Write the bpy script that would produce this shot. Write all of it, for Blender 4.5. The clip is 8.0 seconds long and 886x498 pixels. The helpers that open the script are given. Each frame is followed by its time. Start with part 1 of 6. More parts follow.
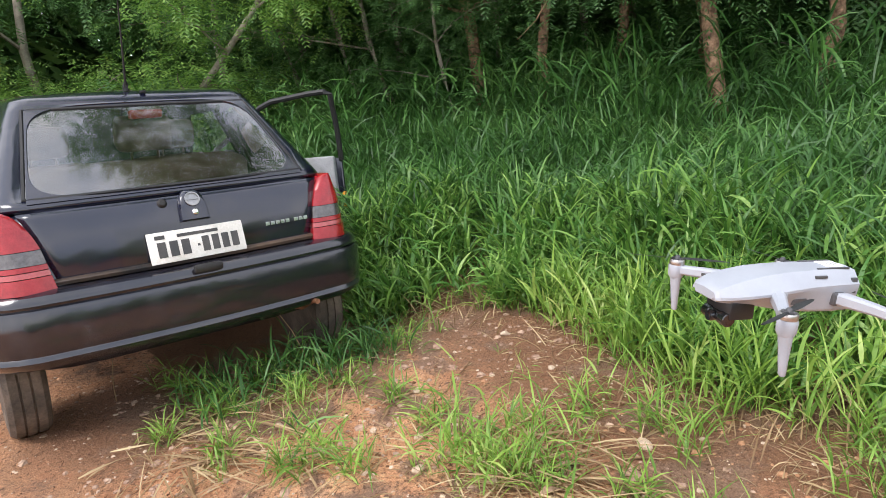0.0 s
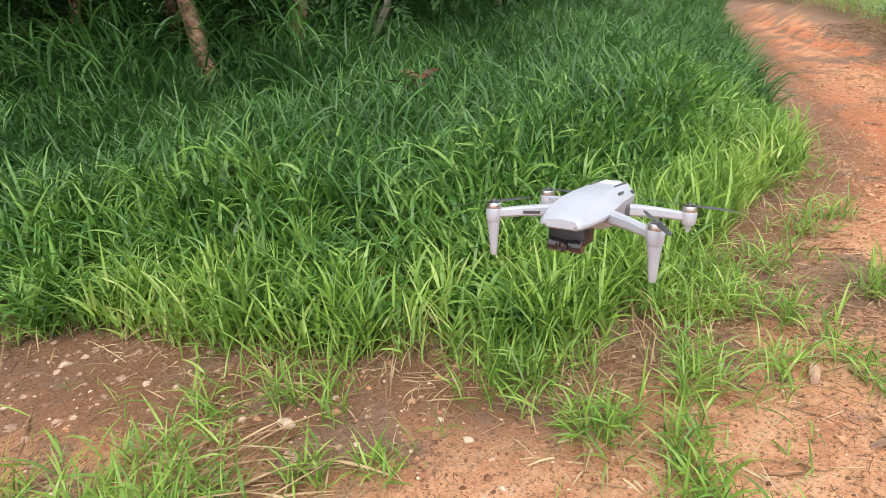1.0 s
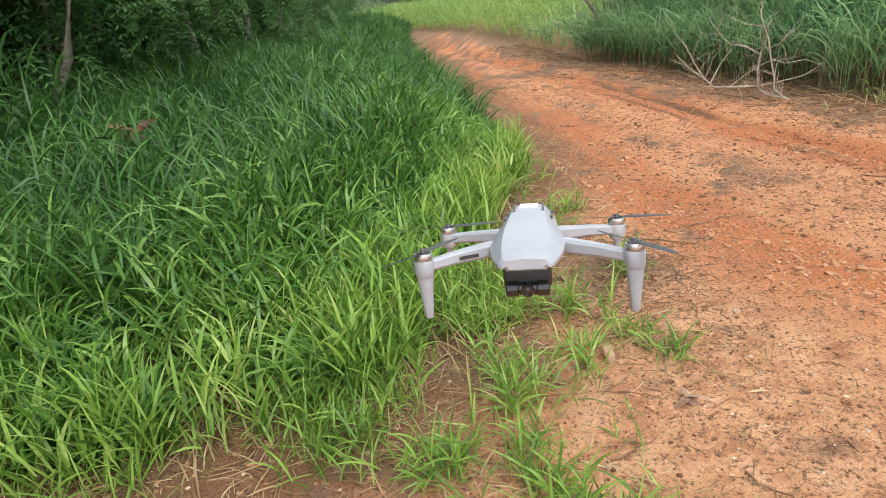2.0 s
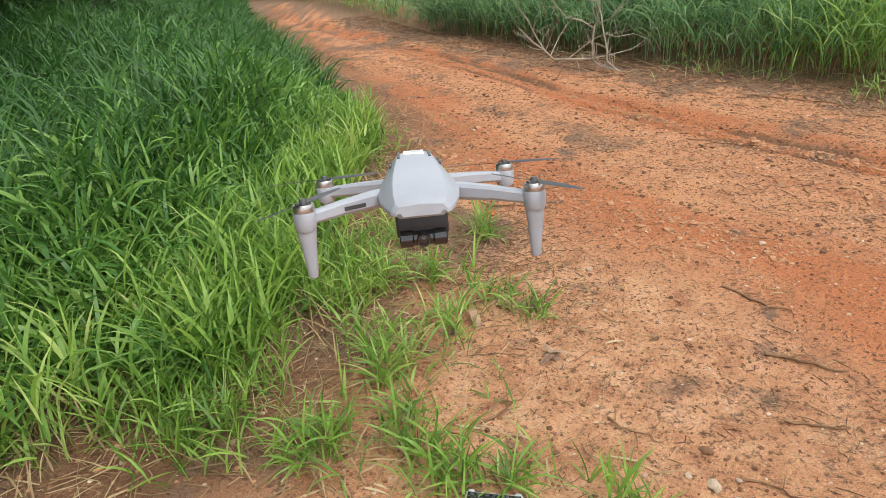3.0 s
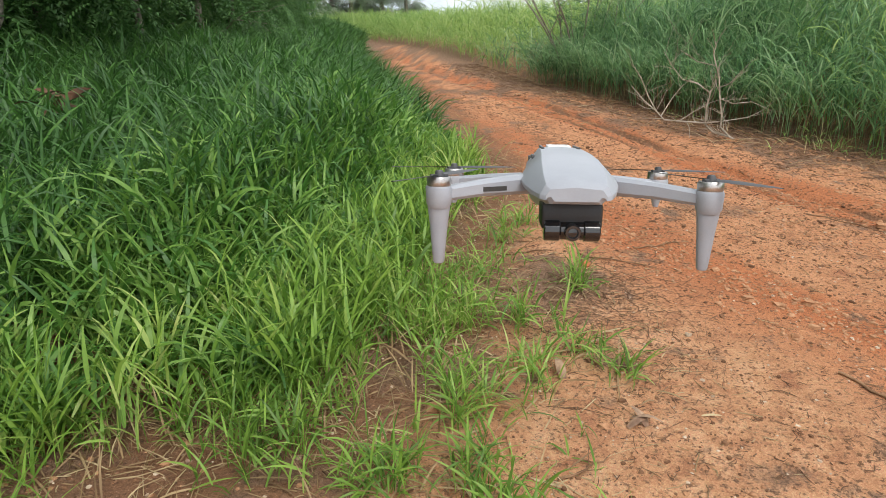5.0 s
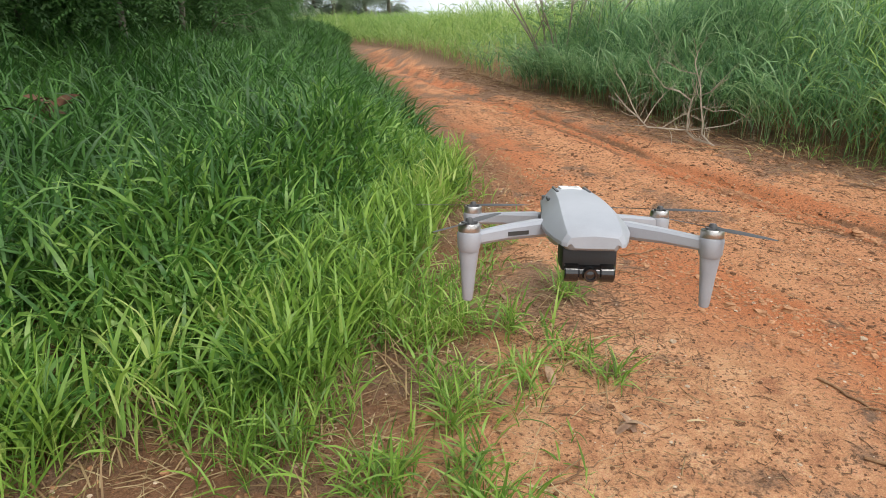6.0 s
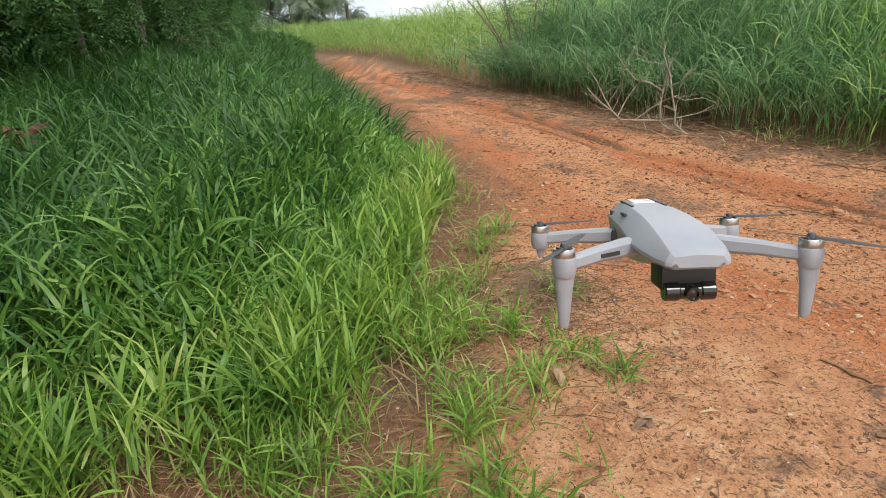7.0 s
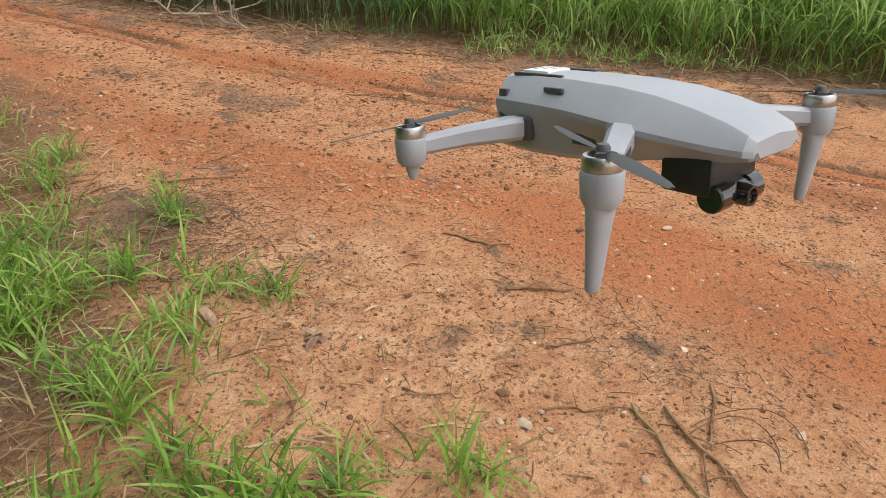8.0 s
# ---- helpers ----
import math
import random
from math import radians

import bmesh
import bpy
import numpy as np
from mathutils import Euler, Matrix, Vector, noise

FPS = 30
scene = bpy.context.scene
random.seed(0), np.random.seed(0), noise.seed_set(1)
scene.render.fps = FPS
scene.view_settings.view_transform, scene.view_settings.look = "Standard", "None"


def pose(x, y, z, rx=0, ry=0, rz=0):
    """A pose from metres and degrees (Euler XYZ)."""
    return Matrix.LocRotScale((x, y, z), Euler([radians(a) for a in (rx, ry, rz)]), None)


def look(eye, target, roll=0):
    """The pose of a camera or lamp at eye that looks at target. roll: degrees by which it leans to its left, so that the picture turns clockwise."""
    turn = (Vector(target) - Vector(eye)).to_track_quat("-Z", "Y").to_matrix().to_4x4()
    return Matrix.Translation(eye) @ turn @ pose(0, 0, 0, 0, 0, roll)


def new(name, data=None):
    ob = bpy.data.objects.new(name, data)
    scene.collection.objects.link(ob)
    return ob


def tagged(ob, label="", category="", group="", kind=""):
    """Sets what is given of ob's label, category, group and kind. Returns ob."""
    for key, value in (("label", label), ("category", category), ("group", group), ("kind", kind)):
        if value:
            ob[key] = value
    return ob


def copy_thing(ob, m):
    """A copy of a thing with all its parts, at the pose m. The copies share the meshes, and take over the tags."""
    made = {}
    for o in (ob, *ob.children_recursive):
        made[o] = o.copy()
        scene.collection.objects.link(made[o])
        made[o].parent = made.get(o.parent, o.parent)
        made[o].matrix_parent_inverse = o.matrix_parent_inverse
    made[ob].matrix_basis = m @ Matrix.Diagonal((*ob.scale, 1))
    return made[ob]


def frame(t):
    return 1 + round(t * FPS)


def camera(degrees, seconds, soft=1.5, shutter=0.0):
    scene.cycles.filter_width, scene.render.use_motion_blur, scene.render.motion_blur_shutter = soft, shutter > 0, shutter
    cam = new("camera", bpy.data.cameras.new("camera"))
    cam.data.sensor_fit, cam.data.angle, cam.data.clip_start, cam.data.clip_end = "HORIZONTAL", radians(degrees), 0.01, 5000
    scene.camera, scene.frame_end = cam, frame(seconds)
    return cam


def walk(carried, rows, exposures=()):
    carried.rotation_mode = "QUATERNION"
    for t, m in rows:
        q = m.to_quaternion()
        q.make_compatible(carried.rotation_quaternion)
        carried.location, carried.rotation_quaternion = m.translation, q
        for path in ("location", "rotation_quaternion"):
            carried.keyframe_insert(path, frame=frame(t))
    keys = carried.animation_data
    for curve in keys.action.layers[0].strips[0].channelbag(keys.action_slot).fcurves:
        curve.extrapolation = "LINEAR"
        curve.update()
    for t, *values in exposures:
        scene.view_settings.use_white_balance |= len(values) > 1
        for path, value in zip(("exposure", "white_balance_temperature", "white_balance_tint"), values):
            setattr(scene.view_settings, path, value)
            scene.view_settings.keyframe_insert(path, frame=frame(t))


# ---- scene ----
cam = camera(67.3, 8.0, soft=0.65)
PATH = [
    (0, (0.822, 0.403, 1.36), (-1.067, 0.747, 0.801), -7.5),
    (0.2, (0.75, 0.388, 1.353), (-1.019, 1.085, 0.734), -5.7),
    (0.5, (0.662, 0.322, 1.346), (-0.856, 1.44, 0.678), -4.0),
    (0.7, (0.631, 0.23, 1.373), (-0.74, 1.508, 0.673), -7.0),
    (0.8, (0.558, 0.202, 1.361), (-0.649, 1.615, 0.620), -6.2),
    (1, (0.509, 0.173, 1.345), (-0.556, 1.682, 0.575), -4.9),
    (1.2, (0.453, 0.175, 1.341), (-0.492, 1.766, 0.584), -6.6),
    (1.3, (0.436, 0.197, 1.338), (-0.481, 1.827, 0.631), -8.1),
    (1.5, (0.344, 0.228, 1.34), (-0.388, 1.981, 0.714), -8.8),
    (1.7, (0.332, 0.236, 1.345), (-0.330, 2.013, 0.708), -8.6),
    (2, (0.262, 0.255, 1.323), (-0.078, 2.078, 0.575), -7.0),
    (2.1, (0.235, 0.288, 1.32), (0.064, 2.125, 0.548), -6.5),
    (3.3, (0.223, 0.308, 1.262), (0.354, 2.096, 0.376), -3.2),
    (3.5, (0.218, 0.325, 1.248), (0.377, 2.102, 0.344), -1.8),
    (3.8, (0.2, 0.375, 1.215), (0.223, 2.222, 0.447), -1.1),
    (4, (0.203, 0.401, 1.19), (0.18, 2.278, 0.5), -1.9),
    (4.5, (0.209, 0.397, 1.196), (0.137, 2.272, 0.505), -0.3),
    (4.7, (0.199, 0.38, 1.204), (0.075, 2.247, 0.5), 0.2),
    (5.8, (0.149, 0.308, 1.247), (-0.014, 2.169, 0.533), -0.3),
    (6, (0.145, 0.31, 1.259), (0.05, 2.179, 0.553), 0.5),
    (6.2, (0.133, 0.306, 1.252), (0.088, 2.183, 0.564), 0.6),
    (6.5, (0.097, 0.322, 1.256), (0.021, 2.194, 0.556), -1.2),
    (7, (0.053, 0.332, 1.275), (0.035, 2.205, 0.574), -2.6),
    (7.1, (0.047, 0.361, 1.270), (0.101, 2.231, 0.563), -2.5),
    (7.2, (0.030, 0.383, 1.269), (0.219, 2.242, 0.556), -3.5),
    (7.5, (0.004, 0.481, 1.256), (0.488, 2.258, 0.476), -3.5),
    (7.6, (-0.000, 0.493, 1.251), (0.526, 2.246, 0.446), -2.4),
    (7.7, (-0.003, 0.496, 1.249), (0.61, 2.19, 0.379), -2.1),
    (7.8, (-0.023, 0.538, 1.245), (0.708, 2.145, 0.305), -1.1),
    (8, (-0.073, 0.643, 1.188), (1.032, 2.007, 0.23), 2.9),
]
EXPO = [(0, 1.16, 6250, 15), (0.25, 1.28, 6300, 15), (0.6, 1.24, 6450, 14), (1.0, 1.13, 6400, 14), (1.5, 1.0, 6400, 12), (2.2, 0.87, 6450, 10), (4.0, 0.61, 6450, 10), (6, 0.6, 6550, 10), (8, 0.56, 6600, 10)]  # seconds, stops, kelvin, tint

walk(cam, [(t, look(e, g, r)) for t, e, g, r in PATH], exposures=EXPO)

# ---- sky and sun: a bright overcast day ----
SUN_EL, SUN_AZ = 55.0, -55.0          # degrees; azimuth of the sun, from +x towards +y, seen from above
world = bpy.data.worlds.new("overcast_sky")
scene.world = world
world.use_nodes = True
wn, wl = world.node_tree.nodes, world.node_tree.links
sky = wn.new("ShaderNodeTexSky")
sky.sky_type, sky.sun_disc = "NISHITA", False
sky.sun_elevation, sky.sun_rotation = radians(SUN_EL), radians(90.0 - SUN_AZ)
sky.dust_density, sky.ozone_density = 4.0, 1.0
pale = wn.new("ShaderNodeHueSaturation")
pale.inputs["Saturation"].default_value = 0.22
wl.new(sky.outputs["Color"], pale.inputs["Color"])
cloud = wn.new("ShaderNodeMixRGB")          # an even layer of cloud over the clear sky
cloud.inputs["Fac"].default_value = 0.85
billow = wn.new("ShaderNodeTexNoise")
billow.inputs["Scale"].default_value, billow.inputs["Detail"].default_value, billow.inputs["Roughness"].default_value = 3.2, 6.0, 0.6
tones = wn.new("ShaderNodeValToRGB")
for el, (p, c) in zip(tones.color_ramp.elements, ((0.36, (4.1, 4.7, 5.6)), (0.64, (8.0, 8.0, 7.8)))):
    el.position, el.color = p, (*c, 1)
wl.new(wn.new("ShaderNodeTexCoord").outputs["Generated"], billow.inputs["Vector"])
wl.new(billow.outputs["Fac"], tones.inputs["Fac"])
wl.new(tones.outputs["Color"], cloud.inputs["Color2"])
wl.new(pale.outputs["Color"], cloud.inputs["Color1"])
wl.new(cloud.outputs["Color"], wn["Background"].inputs["Color"])
wn["Background"].inputs["Strength"].default_value = 0.15
sun_data = bpy.data.lights.new("sun", "SUN")
sun_data.energy, sun_data.angle, sun_data.color = 1.2, radians(25), (1.0, 0.955, 0.88)
sun = new("sun", sun_data)
sd = Vector((math.cos(radians(SUN_AZ)) * math.cos(radians(SUN_EL)), math.sin(radians(SUN_AZ)) * math.cos(radians(SUN_EL)), math.sin(radians(SUN_EL))))
sun.matrix_world = look(sd * 60, (0, 0, 0))

rng = np.random.default_rng(7)


# ---- materials ----
def nodes_of(name):
    m = bpy.data.materials.new(name)
    m.use_nodes = True
    return m, m.node_tree.nodes, m.node_tree.links, m.node_tree.nodes["Principled BSDF"]


def ramp_of(n, stops):
    r = n.new("ShaderNodeValToRGB")
    while len(r.color_ramp.elements) < len(stops):
        r.color_ramp.elements.new(0.5)
    for el, (p, c) in zip(r.color_ramp.elements, stops):
        el.position, el.color = p, (*c, 1)
    return r


def noise_of(n, l, scale, detail=4, rough=0.6, coords=None):
    t = n.new("ShaderNodeTexNoise")
    t.inputs["Scale"].default_value, t.inputs["Detail"].default_value, t.inputs["Roughness"].default_value = scale, detail, rough
    if coords:
        l.new(coords, t.inputs["Vector"])
    return t


def surf(name, c1, c2, rough=0.6, scale=6.0, fine=60.0, bump=0.15, metal=0.0, coat=0.0, rough_var=0.12, grain_mix=0.35):
    """A surface with blotches of two colours, a fine grain, uneven gloss and relief."""
    m, n, l, b = nodes_of(name)
    co = n.new("ShaderNodeTexCoord").outputs["Object"]
    big, small = noise_of(n, l, scale, 5, 0.6, co), noise_of(n, l, fine, 3, 0.6, co)
    r = ramp_of(n, [(0.32, c1), (0.68, c2)])
    l.new(big.outputs["Fac"], r.inputs["Fac"])
    grain = n.new("ShaderNodeMixRGB")
    grain.blend_type = "OVERLAY"
    grain.inputs["Fac"].default_value = grain_mix
    l.new(r.outputs["Color"], grain.inputs["Color1"])
    l.new(small.outputs["Fac"], grain.inputs["Color2"])
    l.new(grain.outputs["Color"], b.inputs["Base Color"])
    rr = n.new("ShaderNodeMapRange")
    rr.inputs["To Min"].default_value, rr.inputs["To Max"].default_value = max(0.02, rough - rough_var), min(1, rough + rough_var)
    l.new(big.outputs["Fac"], rr.inputs["Value"])
    l.new(rr.outputs["Result"], b.inputs["Roughness"])
    b.inputs["Metallic"].default_value, b.inputs["Coat Weight"].default_value = metal, coat
    if rough > 0.82:
        b.inputs["Specular IOR Level"].default_value = 0.12
    if bump:
        bp = n.new("ShaderNodeBump")
        bp.inputs["Strength"].default_value, bp.inputs["Distance"].default_value = bump, 0.004
        l.new(small.outputs["Fac"], bp.inputs["Height"])
        l.new(bp.outputs["Normal"], b.inputs["Normal"])
    return m


def leafy(name, stops, rough=0.45, through_light=0.3, blotch=1.2):
    """Leaf blades: each blade its own tone, patches of tone over the field, some light let through."""
    m, n, l, b = nodes_of(name)
    geo, co = n.new("ShaderNodeNewGeometry"), n.new("ShaderNodeTexCoord").outputs["Object"]
    field = noise_of(n, l, blotch, 5, 0.78, co)
    mixv = n.new("ShaderNodeMath")
    mixv.operation = "MULTIPLY_ADD"
    mixv.inputs[1].default_value = 0.62
    l.new(geo.outputs["Random Per Island"], mixv.inputs[0])
    half = n.new("ShaderNodeMath")
    half.operation = "MULTIPLY_ADD"
    half.inputs[1].default_value, half.inputs[2].default_value = 1.25, -0.435
    l.new(field.outputs["Fac"], half.inputs[0])
    l.new(half.outputs[0], mixv.inputs[2])
    r = ramp_of(n, stops)
    l.new(mixv.outputs[0], r.inputs["Fac"])
    l.new(r.outputs["Color"], b.inputs["Base Color"])
    b.inputs["Roughness"].default_value = rough
    b.inputs["Specular IOR Level"].default_value = 0.4
    tr, mx = n.new("ShaderNodeBsdfTranslucent"), n.new("ShaderNodeMixShader")
    l.new(r.outputs["Color"], tr.inputs["Color"])
    mx.inputs["Fac"].default_value = through_light
    l.new(b.outputs[0], mx.inputs[1])
    l.new(tr.outputs[0], mx.inputs[2])
    l.new(mx.outputs[0], n["Material Output"].inputs["Surface"])
    return m


def pane_material(name, tint, gloss_tint=(1, 1, 1), base=0.06):
    """Clear glass: see-through with a mirror image that grows towards grazing angles."""
    m, n, l, b = nodes_of(name)
    n.remove(b)
    fr, tr, gl, mx = n.new("ShaderNodeFresnel"), n.new("ShaderNodeBsdfTransparent"), n.new("ShaderNodeBsdfGlossy"), n.new("ShaderNodeMixShader")
    fr.inputs["IOR"].default_value = 1.5 + base
    tr.inputs["Color"].default_value, gl.inputs["Color"].default_value = (*tint, 1), (*gloss_tint, 1)
    gl.inputs["Roughness"].default_value = 0.03
    l.new(fr.outputs[0], mx.inputs["Fac"])
    l.new(tr.outputs[0], mx.inputs[1])
    l.new(gl.outputs[0], mx.inputs[2])
    l.new(mx.outputs[0], n["Material Output"].inputs["Surface"])
    return m


def paint_material(name, base, dust, amount=0.35):
    """Old car paint: a clear coat that waves a little, faded and dusty in streaks."""
    m, n, l, b = nodes_of(name)
    co = n.new("ShaderNodeTexCoord").outputs["Object"]
    wide, blot, fine = noise_of(n, l, 5.0, 2, 0.5, co), noise_of(n, l, 9.0, 6, 0.7, co), noise_of(n, l, 220.0, 2, 0.5, co)
    cut = n.new("ShaderNodeMapRange")
    cut.inputs["From Min"].default_value, cut.inputs["From Max"].default_value, cut.inputs["To Max"].default_value = 0.5, 0.8, amount
    l.new(blot.outputs["Fac"], cut.inputs["Value"])
    mx = n.new("ShaderNodeMixRGB")
    mx.inputs["Color1"].default_value, mx.inputs["Color2"].default_value = (*base, 1), (*dust, 1)
    l.new(cut.outputs["Result"], mx.inputs["Fac"])
    l.new(mx.outputs["Color"], b.inputs["Base Color"])
    rr = n.new("ShaderNodeMapRange")
    rr.inputs["To Min"].default_value, rr.inputs["To Max"].default_value = 0.04, 0.32
    l.new(blot.outputs["Fac"], rr.inputs["Value"])
    l.new(rr.outputs["Result"], b.inputs["Roughness"])
    b.inputs["Coat Weight"].default_value, b.inputs["Coat Roughness"].default_value = 0.6, 0.05
    add = n.new("ShaderNodeMath")
    add.operation = "MULTIPLY_ADD"
    add.inputs[1].default_value = 0.03
    l.new(fine.outputs["Fac"], add.inputs[0])
    l.new(wide.outputs["Fac"], add.inputs[2])
    bp = n.new("ShaderNodeBump")
    bp.inputs["Strength"].default_value, bp.inputs["Distance"].default_value = 0.35, 0.02
    l.new(add.outputs[0], bp.inputs["Height"])
    l.new(bp.outputs["Normal"], b.inputs["Normal"])
    l.new(bp.outputs["Normal"], b.inputs["Coat Normal"])
    return m


def soil_material():
    """Sandy orange earth; the sheet carries how much rut, litter, moist earth and painted shade lies where."""
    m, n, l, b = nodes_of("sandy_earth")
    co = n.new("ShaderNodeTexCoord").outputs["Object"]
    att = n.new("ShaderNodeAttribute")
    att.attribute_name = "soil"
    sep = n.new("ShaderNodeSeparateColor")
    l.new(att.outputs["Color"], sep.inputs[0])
    big, mid, fine, grit, speck = noise_of(n, l, 0.9, 5, 0.65, co), noise_of(n, l, 7.0, 6, 0.7, co), noise_of(n, l, 55.0, 5, 0.7, co), noise_of(n, l, 260.0, 3, 0.7, co), noise_of(n, l, 120.0, 4, 0.75, co)
    sand = ramp_of(n, [(0.30, (0.43, 0.177, 0.09)), (0.50, (0.67, 0.345, 0.178)), (0.72, (0.86, 0.52, 0.305))])
    l.new(mid.outputs["Fac"], sand.inputs["Fac"])

    def mix(fac, a, c, mode="MIX"):
        x = n.new("ShaderNodeMixRGB")
        x.blend_type = mode
        if isinstance(fac, float):
            x.inputs["Fac"].default_value = fac
        else:
            l.new(fac, x.inputs["Fac"])
        l.new(a, x.inputs["Color1"])
        if isinstance(c, tuple):
            x.inputs["Color2"].default_value = (*c, 1)
        else:
            l.new(c, x.inputs["Color2"])
        return x.outputs["Color"]

    def mask(value, texture, lo, hi, gain):
        """value lifted by a texture, cut to a soft-edged stain."""
        a = n.new("ShaderNodeMath")
        a.operation = "MULTIPLY_ADD"
        a.inputs[1].default_value = gain
        l.new(texture, a.inputs[0])
        l.new(value, a.inputs[2])
        r = n.new("ShaderNodeMapRange")
        r.interpolation_type = "SMOOTHSTEP"
        r.inputs["From Min"].default_value, r.inputs["From Max"].default_value = lo, hi
        l.new(a.outputs[0], r.inputs["Value"])
        return r.outputs["Result"]

    col = sand.outputs["Color"]
    col = mix(mask(sep.outputs[0], mid.outputs["Fac"], 0.48, 1.40, 1.0), col, (0.57, 0.205, 0.087))
    # darkened brown: moist earth, and shade between the blades put into the colour
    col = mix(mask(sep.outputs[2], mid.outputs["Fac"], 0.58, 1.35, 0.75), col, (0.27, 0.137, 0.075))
    col = mix(mask(sep.outputs[1], fine.outputs["Fac"], 0.70, 1.12, 0.85), col, (0.27, 0.162, 0.105))
    lit = n.new("ShaderNodeMapRange")
    lit.inputs["From Min"].default_value, lit.inputs["From Max"].default_value = 0.53, 0.64
    l.new(fine.outputs["Fac"], lit.inputs["Value"])
    small = n.new("ShaderNodeMath")
    small.operation = "MULTIPLY"
    small.inputs[1].default_value = 0.85
    l.new(lit.outputs["Result"], small.inputs[0])
    col = mix(small.outputs[0], col, (0.16, 0.085, 0.05))
    pale_r = n.new("ShaderNodeMapRange")
    pale_r.inputs["From Min"].default_value, pale_r.inputs["From Max"].default_value, pale_r.inputs["To Max"].default_value = 0.66, 0.74, 0.6
    l.new(grit.outputs["Fac"], pale_r.inputs["Value"])
    col = mix(pale_r.outputs["Result"], col, (0.66, 0.52, 0.40))
    col = mix(0.85, col, grit.outputs["Fac"], "OVERLAY")
    col = mix(0.7, col, speck.outputs["Fac"], "OVERLAY")
    col = mix(0.22, col, big.outputs["Fac"], "OVERLAY")
    turf = ramp_of(n, [(0.35, (0.10, 0.20, 0.05)), (0.65, (0.21, 0.34, 0.09))])
    l.new(big.outputs["Fac"], turf.inputs["Fac"])
    col = mix(att.outputs["Alpha"], col, turf.outputs["Color"])
    l.new(col, b.inputs["Base Color"])
    b.inputs["Roughness"].default_value = 0.92
    b.inputs["Specular IOR Level"].default_value = 0.2
    add = n.new("ShaderNodeMath")
    add.operation = "MULTIPLY_ADD"
    add.inputs[1].default_value = 0.45
    l.new(grit.outputs["Fac"], add.inputs[0])
    l.new(fine.outputs["Fac"], add.inputs[2])
    bp = n.new("ShaderNodeBump")
    bp.inputs["Strength"].default_value, bp.inputs["Distance"].default_value = 1.0, 0.02
    l.new(add.outputs[0], bp.inputs["Height"])
    l.new(bp.outputs["Normal"], b.inputs["Normal"])
    return m


M = {}
M["soil"] = soil_material()
# near-black first stop stands in for the shadows between the blades
M["grass"] = leafy("fresh_grass", [(0.0, (0.015, 0.05, 0.010)), (0.35, (0.076, 0.20, 0.034)), (0.7, (0.19, 0.345, 0.062)), (1.0, (0.37, 0.53, 0.155))], 0.40, 0.36)
M["grass_thin"] = leafy("thin_yellowish_grass", [(0.0, (0.06, 0.115, 0.024)), (0.32, (0.155, 0.29, 0.044)), (0.68, (0.295, 0.46, 0.078)), (1.0, (0.53, 0.59, 0.20))], 0.42, 0.42)
# darker bluish copy of the grass: the wood's shade is in its colour
M["grass_shade"] = leafy("bluish_shaded_grass", [(0.0, (0.018, 0.058, 0.014)), (0.4, (0.051, 0.139, 0.030)), (0.75, (0.108, 0.244, 0.052)), (1.0, (0.26, 0.41, 0.13))], 0.42, 0.38)
M["cane"] = leafy("tall_grass", [(0.0, (0.045, 0.115, 0.05)), (0.35, (0.122, 0.255, 0.105)), (0.7, (0.275, 0.455, 0.19)), (1.0, (0.56, 0.68, 0.42))], 0.36, 0.48)
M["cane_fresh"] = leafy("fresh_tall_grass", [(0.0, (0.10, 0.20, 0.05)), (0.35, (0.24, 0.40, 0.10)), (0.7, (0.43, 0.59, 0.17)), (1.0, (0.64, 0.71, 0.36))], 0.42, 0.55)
M["straw"] = leafy("dry_straw", [(0.0, (0.16, 0.09, 0.045)), (0.5, (0.36, 0.24, 0.12)), (1.0, (0.66, 0.53, 0.31))], 0.7, 0.2)
M["leaf"] = leafy("small_leaves", [(0.0, (0.05, 0.11, 0.037)), (0.5, (0.095, 0.21, 0.06)), (1.0, (0.175, 0.33, 0.09))], 0.5, 0.42)
M["leaf_light"] = leafy("light_leaves", [(0.0, (0.10, 0.2, 0.04)), (0.5, (0.17, 0.33, 0.06)), (1.0, (0.32, 0.48, 0.11))], 0.5, 0.45)
# paled well beyond plain leaf tones, so that distance haze sits in the colour
M["leaf_far"] = leafy("hazed_grey_green_leaves", [(0.0, (0.26, 0.30, 0.23)), (0.5, (0.38, 0.43, 0.33)), (1.0, (0.50, 0.54, 0.43))], 0.6, 0.4, 0.2)
M["bark"] = surf("ochre_bark", (0.085, 0.052, 0.034), (0.43, 0.265, 0.165), 0.88, 13, 40, 1.0, 0, 0, 0.1, 0.85)
M["bark_grey"] = surf("grey_bark", (0.15, 0.125, 0.1), (0.34, 0.3, 0.24), 0.85, 7, 45, 0.8)
M["dead_wood"] = surf("bleached_wood", (0.25, 0.205, 0.155), (0.50, 0.44, 0.36), 0.85, 9, 70, 0.6)
M["twig"] = surf("brown_twig", (0.075, 0.04, 0.025), (0.235, 0.14, 0.082), 0.9, 14, 90, 0.6)
M["stick_wood"] = surf("weathered_stick", (0.13, 0.068, 0.037), (0.34, 0.205, 0.115), 0.9, 12, 90, 0.6)
M["gravel"] = surf("pinkish_gravel", (0.24, 0.14, 0.095), (0.50, 0.35, 0.25), 0.9, 22, 120, 0.6)
M["crumb"] = surf("brown_crumb", (0.10, 0.048, 0.026), (0.25, 0.13, 0.07), 0.95, 30, 160, 0.5)
M["clod"] = surf("orange_clod", (0.30, 0.14, 0.07), (0.52, 0.29, 0.16), 0.95, 30, 160, 0.6)
